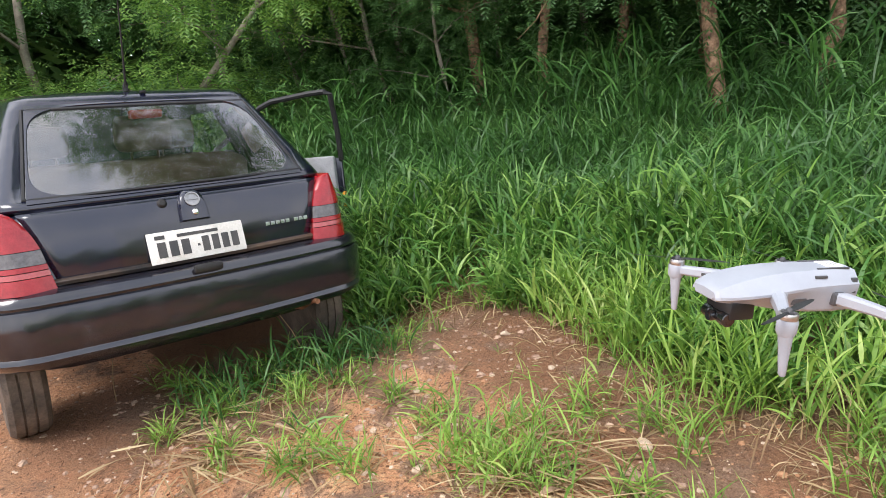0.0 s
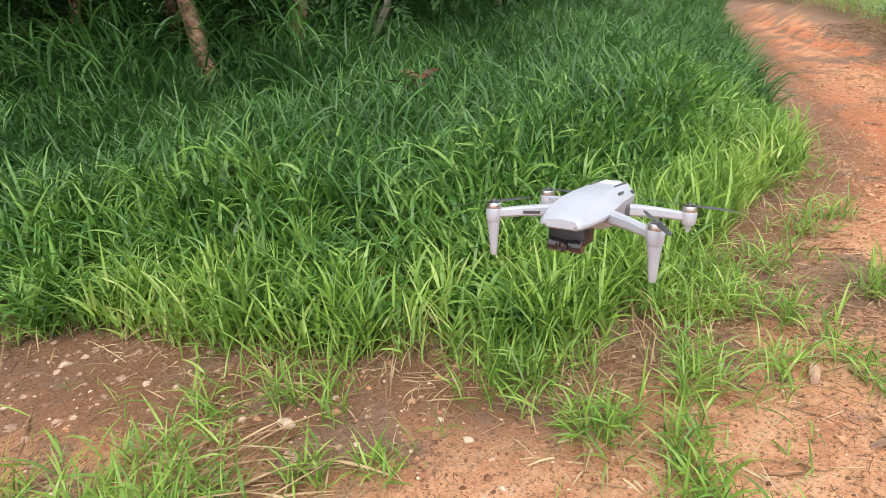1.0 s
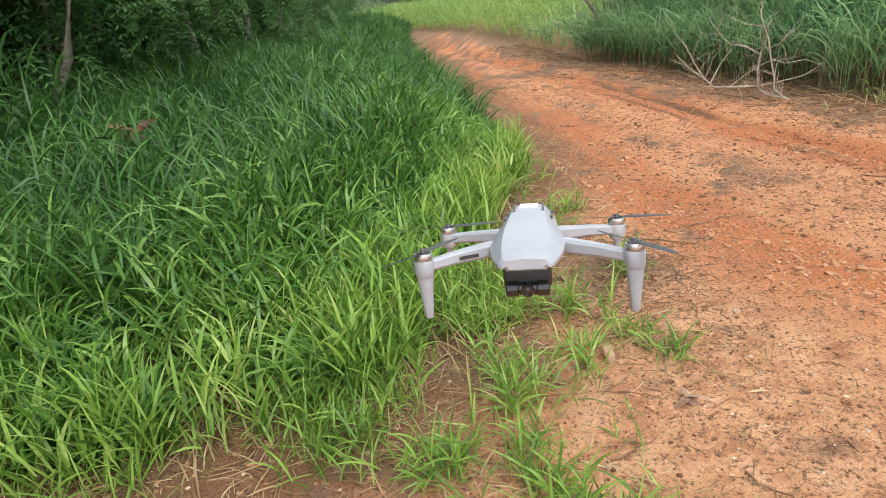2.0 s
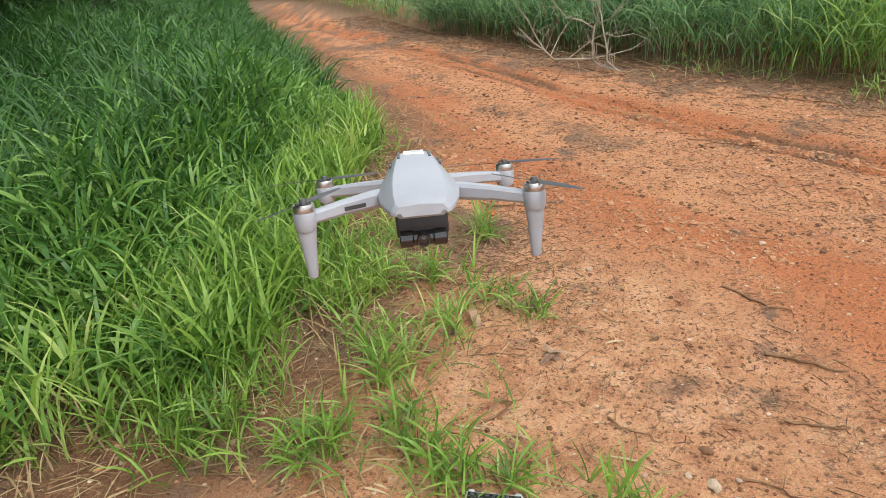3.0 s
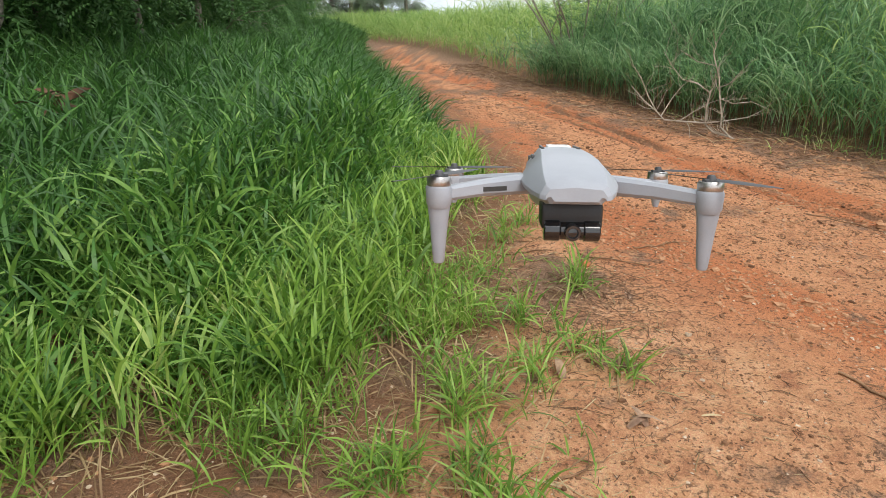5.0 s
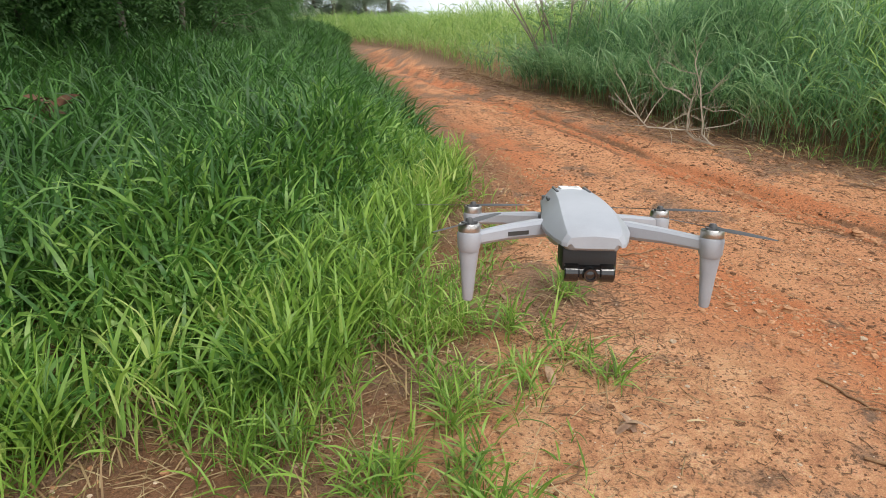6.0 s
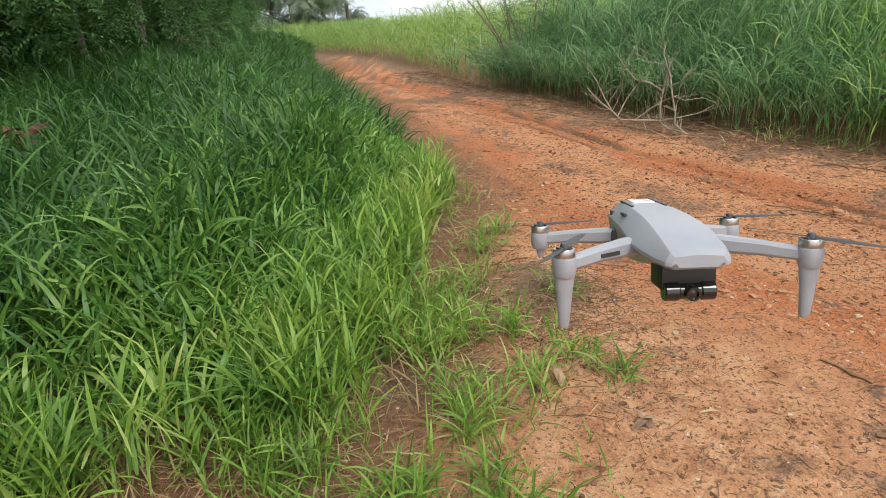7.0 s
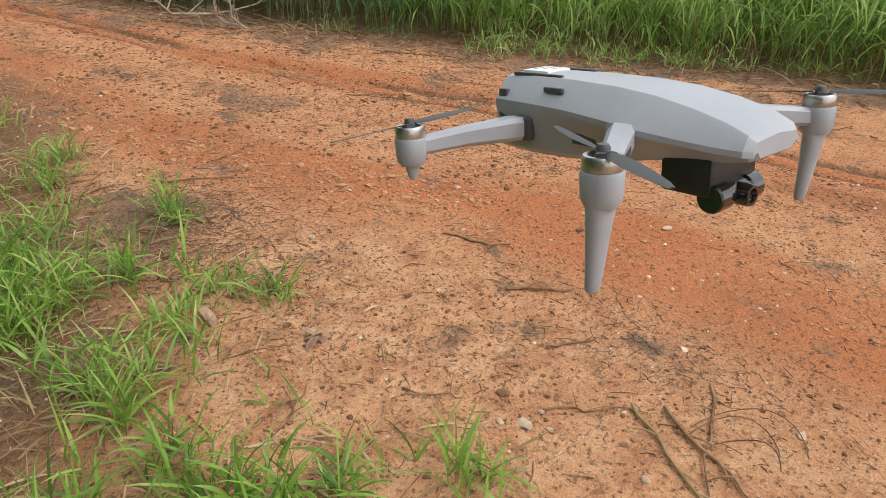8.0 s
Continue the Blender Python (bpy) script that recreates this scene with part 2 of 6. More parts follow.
M["brown_leaf"] = surf("rotten_leaf", (0.055, 0.025, 0.014), (0.16, 0.075, 0.04), 0.8, 22, 140, 0.4)
M["dry_leaf"] = surf("dry_leaf", (0.15, 0.075, 0.045), (0.4, 0.26, 0.16), 0.75, 22, 140, 0.4)
M["brick_red"] = surf("orange_brick", (0.40, 0.12, 0.05), (0.55, 0.20, 0.09), 0.9, 25, 140, 0.5)
M["stone"] = surf("pale_stone", (0.42, 0.28, 0.18), (0.70, 0.57, 0.43), 0.85, 18, 110, 0.6)
M["stone_dark"] = surf("brown_stone", (0.17, 0.085, 0.05), (0.36, 0.20, 0.115), 0.88, 16, 110, 0.7)
M["paint"] = paint_material("black_car_paint", (0.008, 0.009, 0.020), (0.05, 0.045, 0.05), 0.2)
M["dusty_paint"] = surf("dusty_black_paint", (0.012, 0.011, 0.011), (0.10, 0.062, 0.04), 0.4, 4.0, 70, 0.05, 0.0, 0.2, 0.15)
# blotches are faded, dusty paint and also stand in for mirrored sky
M["bumper"] = paint_material("black_bumper_paint", (0.009, 0.009, 0.014), (0.10, 0.095, 0.105), 0.25)
M["rubber_seal"] = surf("black_rubber", (0.007, 0.007, 0.007), (0.016, 0.015, 0.014), 0.6, 10, 90, 0.2)
M["trim"] = surf("matt_black_plastic", (0.006, 0.006, 0.006), (0.014, 0.012, 0.011), 0.6, 5, 100, 0.2)
M["tyre"] = surf("dusty_tyre", (0.06, 0.05, 0.042), (0.17, 0.13, 0.10), 0.9, 7, 80, 0.5)
M["steel_rim"] = surf("dull_steel", (0.25, 0.25, 0.25), (0.4, 0.39, 0.38), 0.45, 9, 60, 0.1, 0.8)
M["chrome"] = surf("chrome", (0.6, 0.6, 0.6), (0.72, 0.72, 0.72), 0.18, 9, 60, 0.0, 1.0)
M["red_lens"] = surf("red_lamp_lens", (0.24, 0.005, 0.009), (0.33, 0.014, 0.018), 0.2, 30, 160, 0.25, 0.0, 0.25)
M["pale_lens"] = surf("pale_lamp_lens", (0.30, 0.035, 0.035), (0.38, 0.06, 0.06), 0.2, 30, 160, 0.3, 0.0, 0.8)
M["smoke_lens"] = surf("smoked_lamp_lens", (0.05, 0.045, 0.045), (0.11, 0.10, 0.10), 0.15, 30, 160, 0.3, 0.0, 0.8)
M["amber"] = surf("amber_reflector", (0.75, 0.27, 0.015), (0.85, 0.36, 0.03), 0.25, 30, 160, 0.2)
M["plate"] = surf("white_plate", (0.56, 0.54, 0.48), (0.70, 0.68, 0.63), 0.45, 12, 120, 0.05)
M["ink"] = surf("black_ink", (0.03, 0.03, 0.03), (0.065, 0.06, 0.055), 0.55, 12, 120, 0.05)
M["glass"] = pane_material("window_glass", (0.86, 0.86, 0.82), (1, 1, 1), 0.85)
M["cloth"] = surf("brown_seat_cloth", (0.10, 0.07, 0.05), (0.21, 0.155, 0.115), 0.95, 9, 160, 0.5)
M["door_card"] = surf("grey_door_trim", (0.20, 0.20, 0.205), (0.31, 0.31, 0.315), 0.7, 8, 120, 0.3)
M["rust"] = surf("rusty_steel", (0.10, 0.045, 0.022), (0.27, 0.13, 0.07), 0.9, 14, 90, 0.7)
M["shell"] = surf("pale_grey_plastic", (0.305, 0.32, 0.355), (0.345, 0.36, 0.395), 0.42, 30, 900, 0.02, 0, 0, 0.05, 0.06)
M["shell_dark"] = surf("dark_grey_plastic", (0.05, 0.05, 0.053), (0.08, 0.08, 0.083), 0.5, 20, 600, 0.05)
M["rotor"] = surf("black_rotor", (0.012, 0.012, 0.013), (0.022, 0.022, 0.023), 0.45, 20, 600, 0.03)
M["lens_black"] = surf("gloss_black", (0.008, 0.008, 0.009), (0.014, 0.014, 0.015), 0.12, 20, 600, 0.0, 0, 0.6, 0.05)
M["motor"] = surf("brushed_aluminium", (0.42, 0.40, 0.385), (0.58, 0.56, 0.54), 0.32, 60, 900, 0.05, 0.9)
M["sticker"] = surf("white_sticker", (0.74, 0.74, 0.74), (0.82, 0.82, 0.82), 0.4, 40, 500, 0.0)
M["silver"] = surf("silver_plastic", (0.46, 0.48, 0.5), (0.58, 0.6, 0.62), 0.35, 30, 400, 0.03, 0.3)


# ---- building blocks ----
def mesh_np(name, verts, quads, tris, material, smooth=True):
    """A mesh straight from arrays of vertices, quads and triangles."""
    me = bpy.data.meshes.new(name)
    quads, tris = np.asarray(quads, np.int32).reshape(-1, 4), np.asarray(tris, np.int32).reshape(-1, 3)
    me.vertices.add(len(verts))
    me.vertices.foreach_set("co", np.asarray(verts, np.float32).ravel())
    me.loops.add(quads.size + tris.size)
    me.loops.foreach_set("vertex_index", np.concatenate([quads.ravel(), tris.ravel()]))
    me.polygons.add(len(quads) + len(tris))
    starts = np.concatenate([np.arange(len(quads)) * 4, quads.size + np.arange(len(tris)) * 3]).astype(np.int32)
    me.polygons.foreach_set("loop_start", starts)
    me.polygons.foreach_set("use_smooth", np.full(len(starts), smooth))
    me.update(calc_edges=True)
    if material:
        me.materials.append(material)
    return me


def part(name, bm, material, parent=None, label="", smooth=True, sharp=40.0):
    """Links a bmesh as one mesh object, under a thing or a part."""
    me = bpy.data.meshes.new(name)
    bmesh.ops.recalc_face_normals(bm, faces=bm.faces)
    for f in bm.faces:
        f.smooth = smooth
    for e in bm.edges:
        if len(e.link_faces) == 2 and e.calc_face_angle(0.0) > radians(sharp):
            e.smooth = False
    bm.to_mesh(me)
    bm.free()
    me.materials.append(material)
    ob = new(name, me)
    if parent:
        ob.parent = parent
    return tagged(ob, label)


def box(bm, x0, x1, y0, y1, z0, z1, m=None):
    vs = [bm.verts.new((x, y, z)) for z in (z0, z1) for x, y in ((x0, y0), (x1, y0), (x1, y1), (x0, y1))]
    if m:
        for v in vs:
            v.co = m @ v.co
    for f in ((3, 2, 1, 0), (4, 5, 6, 7), (0, 1, 5, 4), (1, 2, 6, 5), (2, 3, 7, 6), (3, 0, 4, 7)):
        bm.faces.new([vs[i] for i in f])
    return vs


def round_box(bm, x0, x1, y0, y1, z0, z1, r, m=None, seg=2):
    tmp = bmesh.new()
    box(tmp, x0, x1, y0, y1, z0, z1)
    bmesh.ops.bevel(tmp, geom=tmp.edges[:], offset=r, segments=seg, profile=0.5, affect="EDGES")
    join(bm, tmp, m)


def join(bm, tmp, m=None):
    vm = {v: bm.verts.new(m @ v.co if m else v.co) for v in tmp.verts}
    for f in tmp.faces:
        bm.faces.new([vm[v] for v in f.verts])
    tmp.free()


def loft(bm, rings, caps=(True, True), closed=True):
    """Skin over rings of equally many points."""
    rows = [[bm.verts.new(p) for p in r] for r in rings]
    k = len(rows[0])
    for a, b in zip(rows, rows[1:]):
        for i in range(k if closed else k - 1):
            j = (i + 1) % k
            bm.faces.new((a[i], a[j], b[j], b[i]))
    if caps[0]:
        bm.faces.new(rows[0][::-1])
    if caps[1]:
        bm.faces.new(rows[-1])
    return rows


def tube(bm, pts, radii, k=8, ends=True, squash=1.0):
    """A tapered tube along points."""
    rings, pts = [], [Vector(p) for p in pts]
    up = Vector((0, 0, 1))
    for i, p in enumerate(pts):
        d = (pts[min(i + 1, len(pts) - 1)] - pts[max(i - 1, 0)]).normalized()
        a = d.cross(up if abs(d.z) < 0.95 else Vector((1, 0, 0))).normalized()
        c = a.cross(d)
        r = radii[i] if hasattr(radii, "__len__") else radii
        rings.append([p + (a * math.cos(2 * math.pi * j / k) + c * squash * math.sin(2 * math.pi * j / k)) * r for j in range(k)])
    loft(bm, rings, (ends, ends))


def lathe(bm, profile, k=20, m=None):
    """Turns (radius, height) pairs round the z axis."""
    rings = [[(m or Matrix()) @ Vector((r * math.cos(2 * math.pi * j / k), r * math.sin(2 * math.pi * j / k), z)) for j in range(k)] for r, z in profile]
    loft(bm, rings)


def thing(name, label, category, group="", kind="", m=None):
    ob = tagged(new(name), label, category, group, kind)
    if m is not None:
        ob.matrix_world = m
    return ob


# ---- noise and plan helpers on arrays ----
def value_noise(x, y, seed=0.0):
    xi, yi = np.floor(x), np.floor(y)
    fx, fy = x - xi, y - yi
    fx, fy = fx * fx * (3 - 2 * fx), fy * fy * (3 - 2 * fy)

    def hash_at(a, b):
        v = np.sin(a * 127.1 + b * 311.7 + seed * 74.7) * 43758.5453
        return v - np.floor(v)
    return (hash_at(xi, yi) * (1 - fx) + hash_at(xi + 1, yi) * fx) * (1 - fy) + (hash_at(xi, yi + 1) * (1 - fx) + hash_at(xi + 1, yi + 1) * fx) * fy


def fbm(x, y, octaves=4, seed=0.0):
    total, amp = 0.0, 0.5
    for o in range(octaves):
        total = total + amp * (value_noise(x * 2 ** o, y * 2 ** o, seed + o) - 0.5)
        amp *= 0.5
    return total


def inside(x, y, poly):
    res = np.zeros(np.shape(x), bool)
    for (x0, y0), (x1, y1) in zip(poly, poly[1:] + poly[:1]):
        cross = ((y0 > y) != (y1 > y)) & (x < (x1 - x0) * (y - y0) / ((y1 - y0) or 1e-9) + x0)
        res ^= cross
    return res


def line_dist(x, y, line):
    best = np.full(np.shape(x), 1e9)
    for (x0, y0), (x1, y1) in zip(line, line[1:]):
        dx, dy = x1 - x0, y1 - y0
        s = np.clip(((x - x0) * dx + (y - y0) * dy) / (dx * dx + dy * dy), 0, 1)
        best = np.minimum(best, np.hypot(x - x0 - s * dx, y - y0 - s * dy))
    return best


def smooth01(v, lo, hi):
    s = np.clip((v - lo) / (hi - lo), 0, 1)
    return s * s * (3 - 2 * s)


# ---- the plan: edges of the grass on both sides of the track, and the wheel ruts ----
EDGE_L = [(-2.25, -0.35), (-2.5, 0.0), (-2.65, 0.45), (-2.75, 0.85), (-2.5, 1.2), (-2.15, 1.55), (-1.6, 1.66), (-1.05, 1.78), (-0.8, 2.0), (-0.5, 2.1), (-0.38, 2.6), (-0.2, 3.0), (-0.27, 3.7),
          (-0.1, 4.5), (-0.07, 4.9), (-0.22, 5.6), (-0.46, 6.7), (-1.08, 9.0), (-2.0, 12.0), (-3.2, 17.0), (-4.0, 22.0), (-6.5, 30.0)]
EDGE_R = [(9.0, -6.0), (7.2, -1.5), (6.2, 1.2), (5.6, 2.55), (5.12, 3.45), (4.4, 4.3), (3.84, 5.05), (3.28, 5.72), (2.62, 6.75), (1.75, 8.35), (0.85, 10.3), (0.1, 13.0), (-0.9, 16.2), (-2.4, 20.0), (-4.8, 24.0), (-10.0, 31.0)]
FIELD_L = EDGE_L + [(-60.0, 30.0), (-60.0, -14.0), (-6.0, -14.0), (-6.2, -2.0)]
FIELD_R = EDGE_R + [(-10.0, 60.0), (60.0, 60.0), (60.0, -6.0)]
RUT_A = [(6.5, -40.0), (4.6, -6.0), (4.4, -2.0), (3.9, 0.8), (3.4, 2.35), (2.85, 3.4), (2.45, 4.05), (2.15, 4.6), (1.52, 6.1), (0.75, 8.2), (-0.5, 11.4), (-1.7, 14.5), (-3.1, 18.5), (-5.0, 22.5), (-9.0, 28.0)]
RUT_B = [(4.4, -40.0), (2.6, -6.0), (2.3, -2.0), (2.15, 1.0), (2.0, 1.8), (1.8, 2.6), (1.35, 3.2), (0.8, 4.4), (0.3, 6.2), (-0.6, 8.6), (-1.6, 11.8), (-2.5, 14.6), (-3.7, 18.5), (-5.4, 22.0), (-9.4, 27.0)]
CAR = Matrix(((-0.4352, -0.8959, -0.0891, -1.941), (0.8955, -0.4410, 0.0602, -0.1305), (-0.0932, -0.0536, 0.9942, -0.0038), (0, 0, 0, 1)))
CAR_INV = np.array(CAR.inverted())


def car_local(x, y, z=0.0):
    return CAR_INV[0, 0] * x + CAR_INV[0, 1] * y + CAR_INV[0, 2] * z + CAR_INV[0, 3], CAR_INV[1, 0] * x + CAR_INV[1, 1] * y + CAR_INV[1, 2] * z + CAR_INV[1, 3]


def streaks(x, y):
    """Grooves drawn out along the wheel tracks."""
    d = line_dist(x, y, RUT_A)
    return fbm(d * 7.0, y * 0.9 + x * 0.5, 3, 15)


def height(x, y):
    """The lie of the land."""
    x, y = np.asarray(x, float), np.asarray(y, float)
    near = np.exp(-((x - 0.5) ** 2 + (y - 2) ** 2) / 90.0)
    h = 0.035 * fbm(x * 0.6, y * 0.6, 3, 3) + near * (0.02 * fbm(x * 4, y * 4, 3, 5) + 0.022 * fbm(x * 15, y * 15, 3, 9))
    h = h - 0.007 * np.maximum(0, y - 8) - 0.027 * np.maximum(0, y - 20)
    h = h + 0.027 * streaks(x, y) * np.exp(-(line_dist(x, y, RUT_A) / 1.6) ** 2)
    for rut, depth, wide in ((RUT_A, 0.028, 0.16), (RUT_B, 0.005, 0.26)):
        d = line_dist(x, y, rut)
        h = h - 1.3 * depth * np.exp(-((d - 0.10) / 0.032) ** 2) - depth * np.exp(-(d / wide) ** 2) + 0.5 * depth * np.exp(-((d - 2.1 * wide) / wide) ** 2)
    dr = np.where(inside(x, y, FIELD_R), line_dist(x, y, EDGE_R), 0.0)
    h = h + np.interp(y, [8, 13, 20], [1.0, 0.7, 0.3]) * (0.54 * smooth01(dr, 0.0, 2.6) + 0.7 * smooth01(dr, 3.0, 25.0))
    dl = np.where(inside(x, y, FIELD_L), line_dist(x, y, EDGE_L), 0.0)
    h = h + 0.10 * smooth01(dl, 0.3, 3.0) + 0.25 * smooth01(dl, 3.0, 9.0)
    lx, ly = car_local(x, y)
    plane = -0.0038 - 0.03 - (CAR[0][2] * (x + 1.941) + CAR[1][2] * (y + 0.1305)) / CAR[2][2]
    w = 1 - smooth01(np.hypot(np.maximum(np.abs(lx) - 0.72, 0), np.maximum(np.abs(ly - 1.8) - 1.3, 0)), 0.05, 0.85)
    return h * (1 - w) + (plane + 0.4 * h) * w


def spread(lo, hi, fine, first, last):
    """Grid lines: even within lo..hi, wider and wider beyond."""
    mid = list(np.arange(lo, hi, fine))
    a, step = [], fine
    while (a[-1] if a else lo) > first:
        step *= 1.16
        a.append((a[-1] if a else lo) - step)
    b, step = [], fine
    while (b[-1] if b else hi) < last:
        step *= 1.16
        b.append((b[-1] if b else hi) + step)
    return np.array(a[::-1] + mid + [hi] + b)


def ground_sheet():
    gx, gy = spread(-3.0, 4.2, 0.03, -900, 900), spread(-1.4, 9.0, 0.03, -900, 1500)
    X, Y = np.meshgrid(gx, gy)
    H = height(X, Y)
    nx, ny = len(gx), len(gy)
    i = (np.arange(ny - 1)[:, None] * nx + np.arange(nx - 1)[None]).ravel()
    me = mesh_np("ground", np.stack([X.ravel(), Y.ravel(), H.ravel()], 1), np.stack([i, i + 1, i + nx + 1, i + nx], 1), [], M["soil"])
    x, y = X.ravel(), Y.ravel()
    patchy = fbm(x * 1.3, y * 1.3, 4, 21)
    rut = np.maximum(np.exp(-(line_dist(x, y, RUT_A) / 0.38) ** 2), 0.95 * np.exp(-(line_dist(x, y, RUT_B) / 0.42) ** 2)) * (0.9 + 0.9 * patchy) + 1.9 * streaks(x, y) * np.exp(-(line_dist(x, y, RUT_A) / 1.5) ** 2)
    rut = np.maximum(rut, 0.32 * smooth01(-line_dist(x, y, RUT_A), -2.4, -0.6))
    in_r, in_l = inside(x, y, FIELD_R), inside(x, y, FIELD_L)
    d_r, d_l = line_dist(x, y, EDGE_R), line_dist(x, y, EDGE_L)
    litter = np.where(in_r, 0.55, (0.85 + 1.6 * fbm(x * 2.2, y * 2.2, 3, 47)) * np.exp(-(d_r / 0.85) ** 2)) + 0.35 * np.exp(-(d_l / 0.5) ** 2)
    middle = np.exp(-((line_dist(x, y, RUT_A) - 0.75) / 0.35) ** 2) * np.exp(-((line_dist(x, y, RUT_B) - 0.75) / 0.5) ** 2)
    litter = litter + 0.2 * middle * (0.7 + 1.6 * streaks(x, y) + 1.2 * fbm(x * 5, y * 5, 3, 46)) + 0.5 * np.exp(-(((x - 0.55) / 0.4) ** 2 + ((y - 3.05) / 0.55) ** 2))
    litter = litter + 0.16 * smooth01(fbm(x * 2.1, y * 2.1, 4, 44), 0.0, 0.3) + 0.2 * smooth01(fbm(x * 9, y * 9, 3, 45), 0.05, 0.3) + 0.30 * np.exp(-((x + 1.65) ** 2 + (y - 0.25) ** 2) / 0.7) + 0.45 * smooth01(0.6 - x, 0.0, 1.0) * smooth01(fbm(x * 5.0, y * 5.0, 4, 62), -0.05, 0.25) * (d_l < 1.6) + 0.25 * smooth01(fbm(x * 2.1, y * 2.1, 4, 44), 0.0, 0.3) + 0.3 * smooth01(fbm(x * 9, y * 9, 3, 45), 0.05, 0.35)
    # brown moist earth along the edge; inside the left field also painted shade
    damp_and_shade = np.where(in_l, 1.0, 1.0 * np.exp(-(d_l / 0.5) ** 2)) + np.where(in_r, 0.25, 0.0) + 0.4 * smooth01(fbm(x * 0.9 + 9, y * 0.9, 3, 60), 0.05, 0.3) + 0.36 * np.exp(-(d_l / 0.9) ** 2) + 0.35 * smooth01(-x, 0.2, 1.0) * smooth01(fbm(x * 1.7, y * 1.7, 4, 64), -0.12, 0.2)
    # darkens the rut grooves in colour, where the relief alone gives little shade
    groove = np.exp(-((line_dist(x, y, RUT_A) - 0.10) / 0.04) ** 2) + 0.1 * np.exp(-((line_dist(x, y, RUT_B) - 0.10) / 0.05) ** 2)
    damp_and_shade = damp_and_shade + 0.8 * smooth01(streaks(x, y) + 0.4 * fbm(x * 3, y * 3, 3, 68), 0.08, 0.26) * np.exp(-(line_dist(x, y, RUT_A) / 0.7) ** 2) + 2.0 * groove * smooth01(fbm(x * 1.5, y * 1.5, 3, 66), -0.2, 0.1)
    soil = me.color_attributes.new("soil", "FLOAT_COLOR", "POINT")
    soil.data.foreach_set("color", np.clip(np.stack([rut, litter, damp_and_shade, np.maximum(np.where(in_r, smooth01(d_r, 2.0, 5.0), 0.0), smooth01(y, 28.0, 34.0))], 1), 0, 1).astype(np.float32).ravel())
    tagged(new("ground", me), "sandy orange dirt track with wheel ruts and litter", "ground", kind="structure")


ground_sheet()


# ---- grass ----
def blades(base, az, el, length, width, curl, k=4, twist=None):
    """Arching leaf blades as arrays: vertices, quads, triangles."""
    n = len(base)
    s = np.linspace(0, 1, k + 1)
    prof = np.interp(s, [0, 0.25, 0.6, 1], [0.55, 1.0, 0.75, 0.0])
    pos, pts = base.astype(float).copy(), []
    tw = np.zeros(n) if twist is None else twist
    for j in range(k + 1):
        e = el - curl * s[j] ** 1.3
        if j:
            em = el - curl * ((s[j] + s[j - 1]) / 2) ** 1.3
            step = length / k
            pos = pos + np.stack([np.cos(em) * np.cos(az), np.cos(em) * np.sin(az), np.sin(em)], 1) * step[:, None]
        side = np.stack([-np.sin(az), np.cos(az), np.zeros(n)], 1)
        norm = np.stack([-np.sin(e) * np.cos(az), -np.sin(e) * np.sin(az), np.cos(e)], 1)
        t = tw * (0.4 + s[j])
        side = side * np.cos(t)[:, None] + norm * np.sin(t)[:, None]
        if j < k:
            pts += [pos - side * (width * prof[j] / 2)[:, None], pos + side * (width * prof[j] / 2)[:, None]]
        else:
            pts.append(pos)
    per = 2 * k + 1
    V = np.stack(pts, 1).reshape(-1, 3)
    o = (np.arange(n) * per)[:, None]
    Q = np.concatenate([o + np.array([[2 * j, 2 * j + 1, 2 * j + 3, 2 * j + 2]]) for j in range(k - 1)]) if k > 1 else np.zeros((0, 4), int)
    T = o + np.array([[2 * k - 2, 2 * k - 1, 2 * k]])
    return V, Q, T


def merge(parts):
    vs, qs, ts, o = [], [], [], 0
    for v, q, t in parts:
        vs.append(v), qs.append(q + o), ts.append(t + o)
        o += len(v)
    return np.concatenate(vs), np.concatenate(qs), np.concatenate(ts)


def stalks(x, y, tall, leaves, leaf_len, leaf_w, lean=0.25, droop=(0.9, 1.9), k=4, first=0.12, rise=(0.75, 1.25)):
    """Grass stalks with leaves set along them, arching outwards."""
    n = len(x)
    z = height(x, y) - 0.01
    az, ln = rng.uniform(0, 2 * np.pi, n), np.abs(rng.normal(0, lean, n))
    base = np.stack([x, y, z], 1)
    out = [blades(base, az, np.pi / 2 - ln * 0.4, tall, np.full(n, 0.0045) * (0.7 + tall), ln * 1.2, 3, rng.uniform(-1.5, 1.5, n))]
    for i in range(leaves):
        f = first + (1 - first) * (i + rng.uniform(0, 0.8, n)) / leaves
        at = base + np.stack([np.sin(ln * f * 0.8) * np.cos(az), np.sin(ln * f * 0.8) * np.sin(az), np.cos(ln * f * 0.7)], 1) * (tall * f)[:, None]
        la = az + i * 2.4 + rng.normal(0, 0.6, n)
        L = leaf_len * rng.uniform(0.55, 1.2, n) * np.interp(f, [0, 0.5, 1], [0.75, 1.05, 0.8])
        out.append(blades(at, la, rng.uniform(*rise, n), L, leaf_w * rng.uniform(0.6, 1.25, n), rng.uniform(*droop, n), k, rng.normal(0, 0.5, n)))
    return merge(out)


def scatter(n, x0, x1, y0, y1, keep):
    x, y = rng.uniform(x0, x1, n), rng.uniform(y0, y1, n)
    ok = keep(x, y)
    return x[ok], y[ok]


def clear_of_car(x, y):
    lx, ly = car_local(x, y)
    return ~((np.abs(lx) < 0.84) & (ly > 0.12) & (ly < 3.9))


def stuff(name, arrays, material, label, category):
    return tagged(new(name, mesh_np(name, *arrays, material)), label, category, kind="stuff")


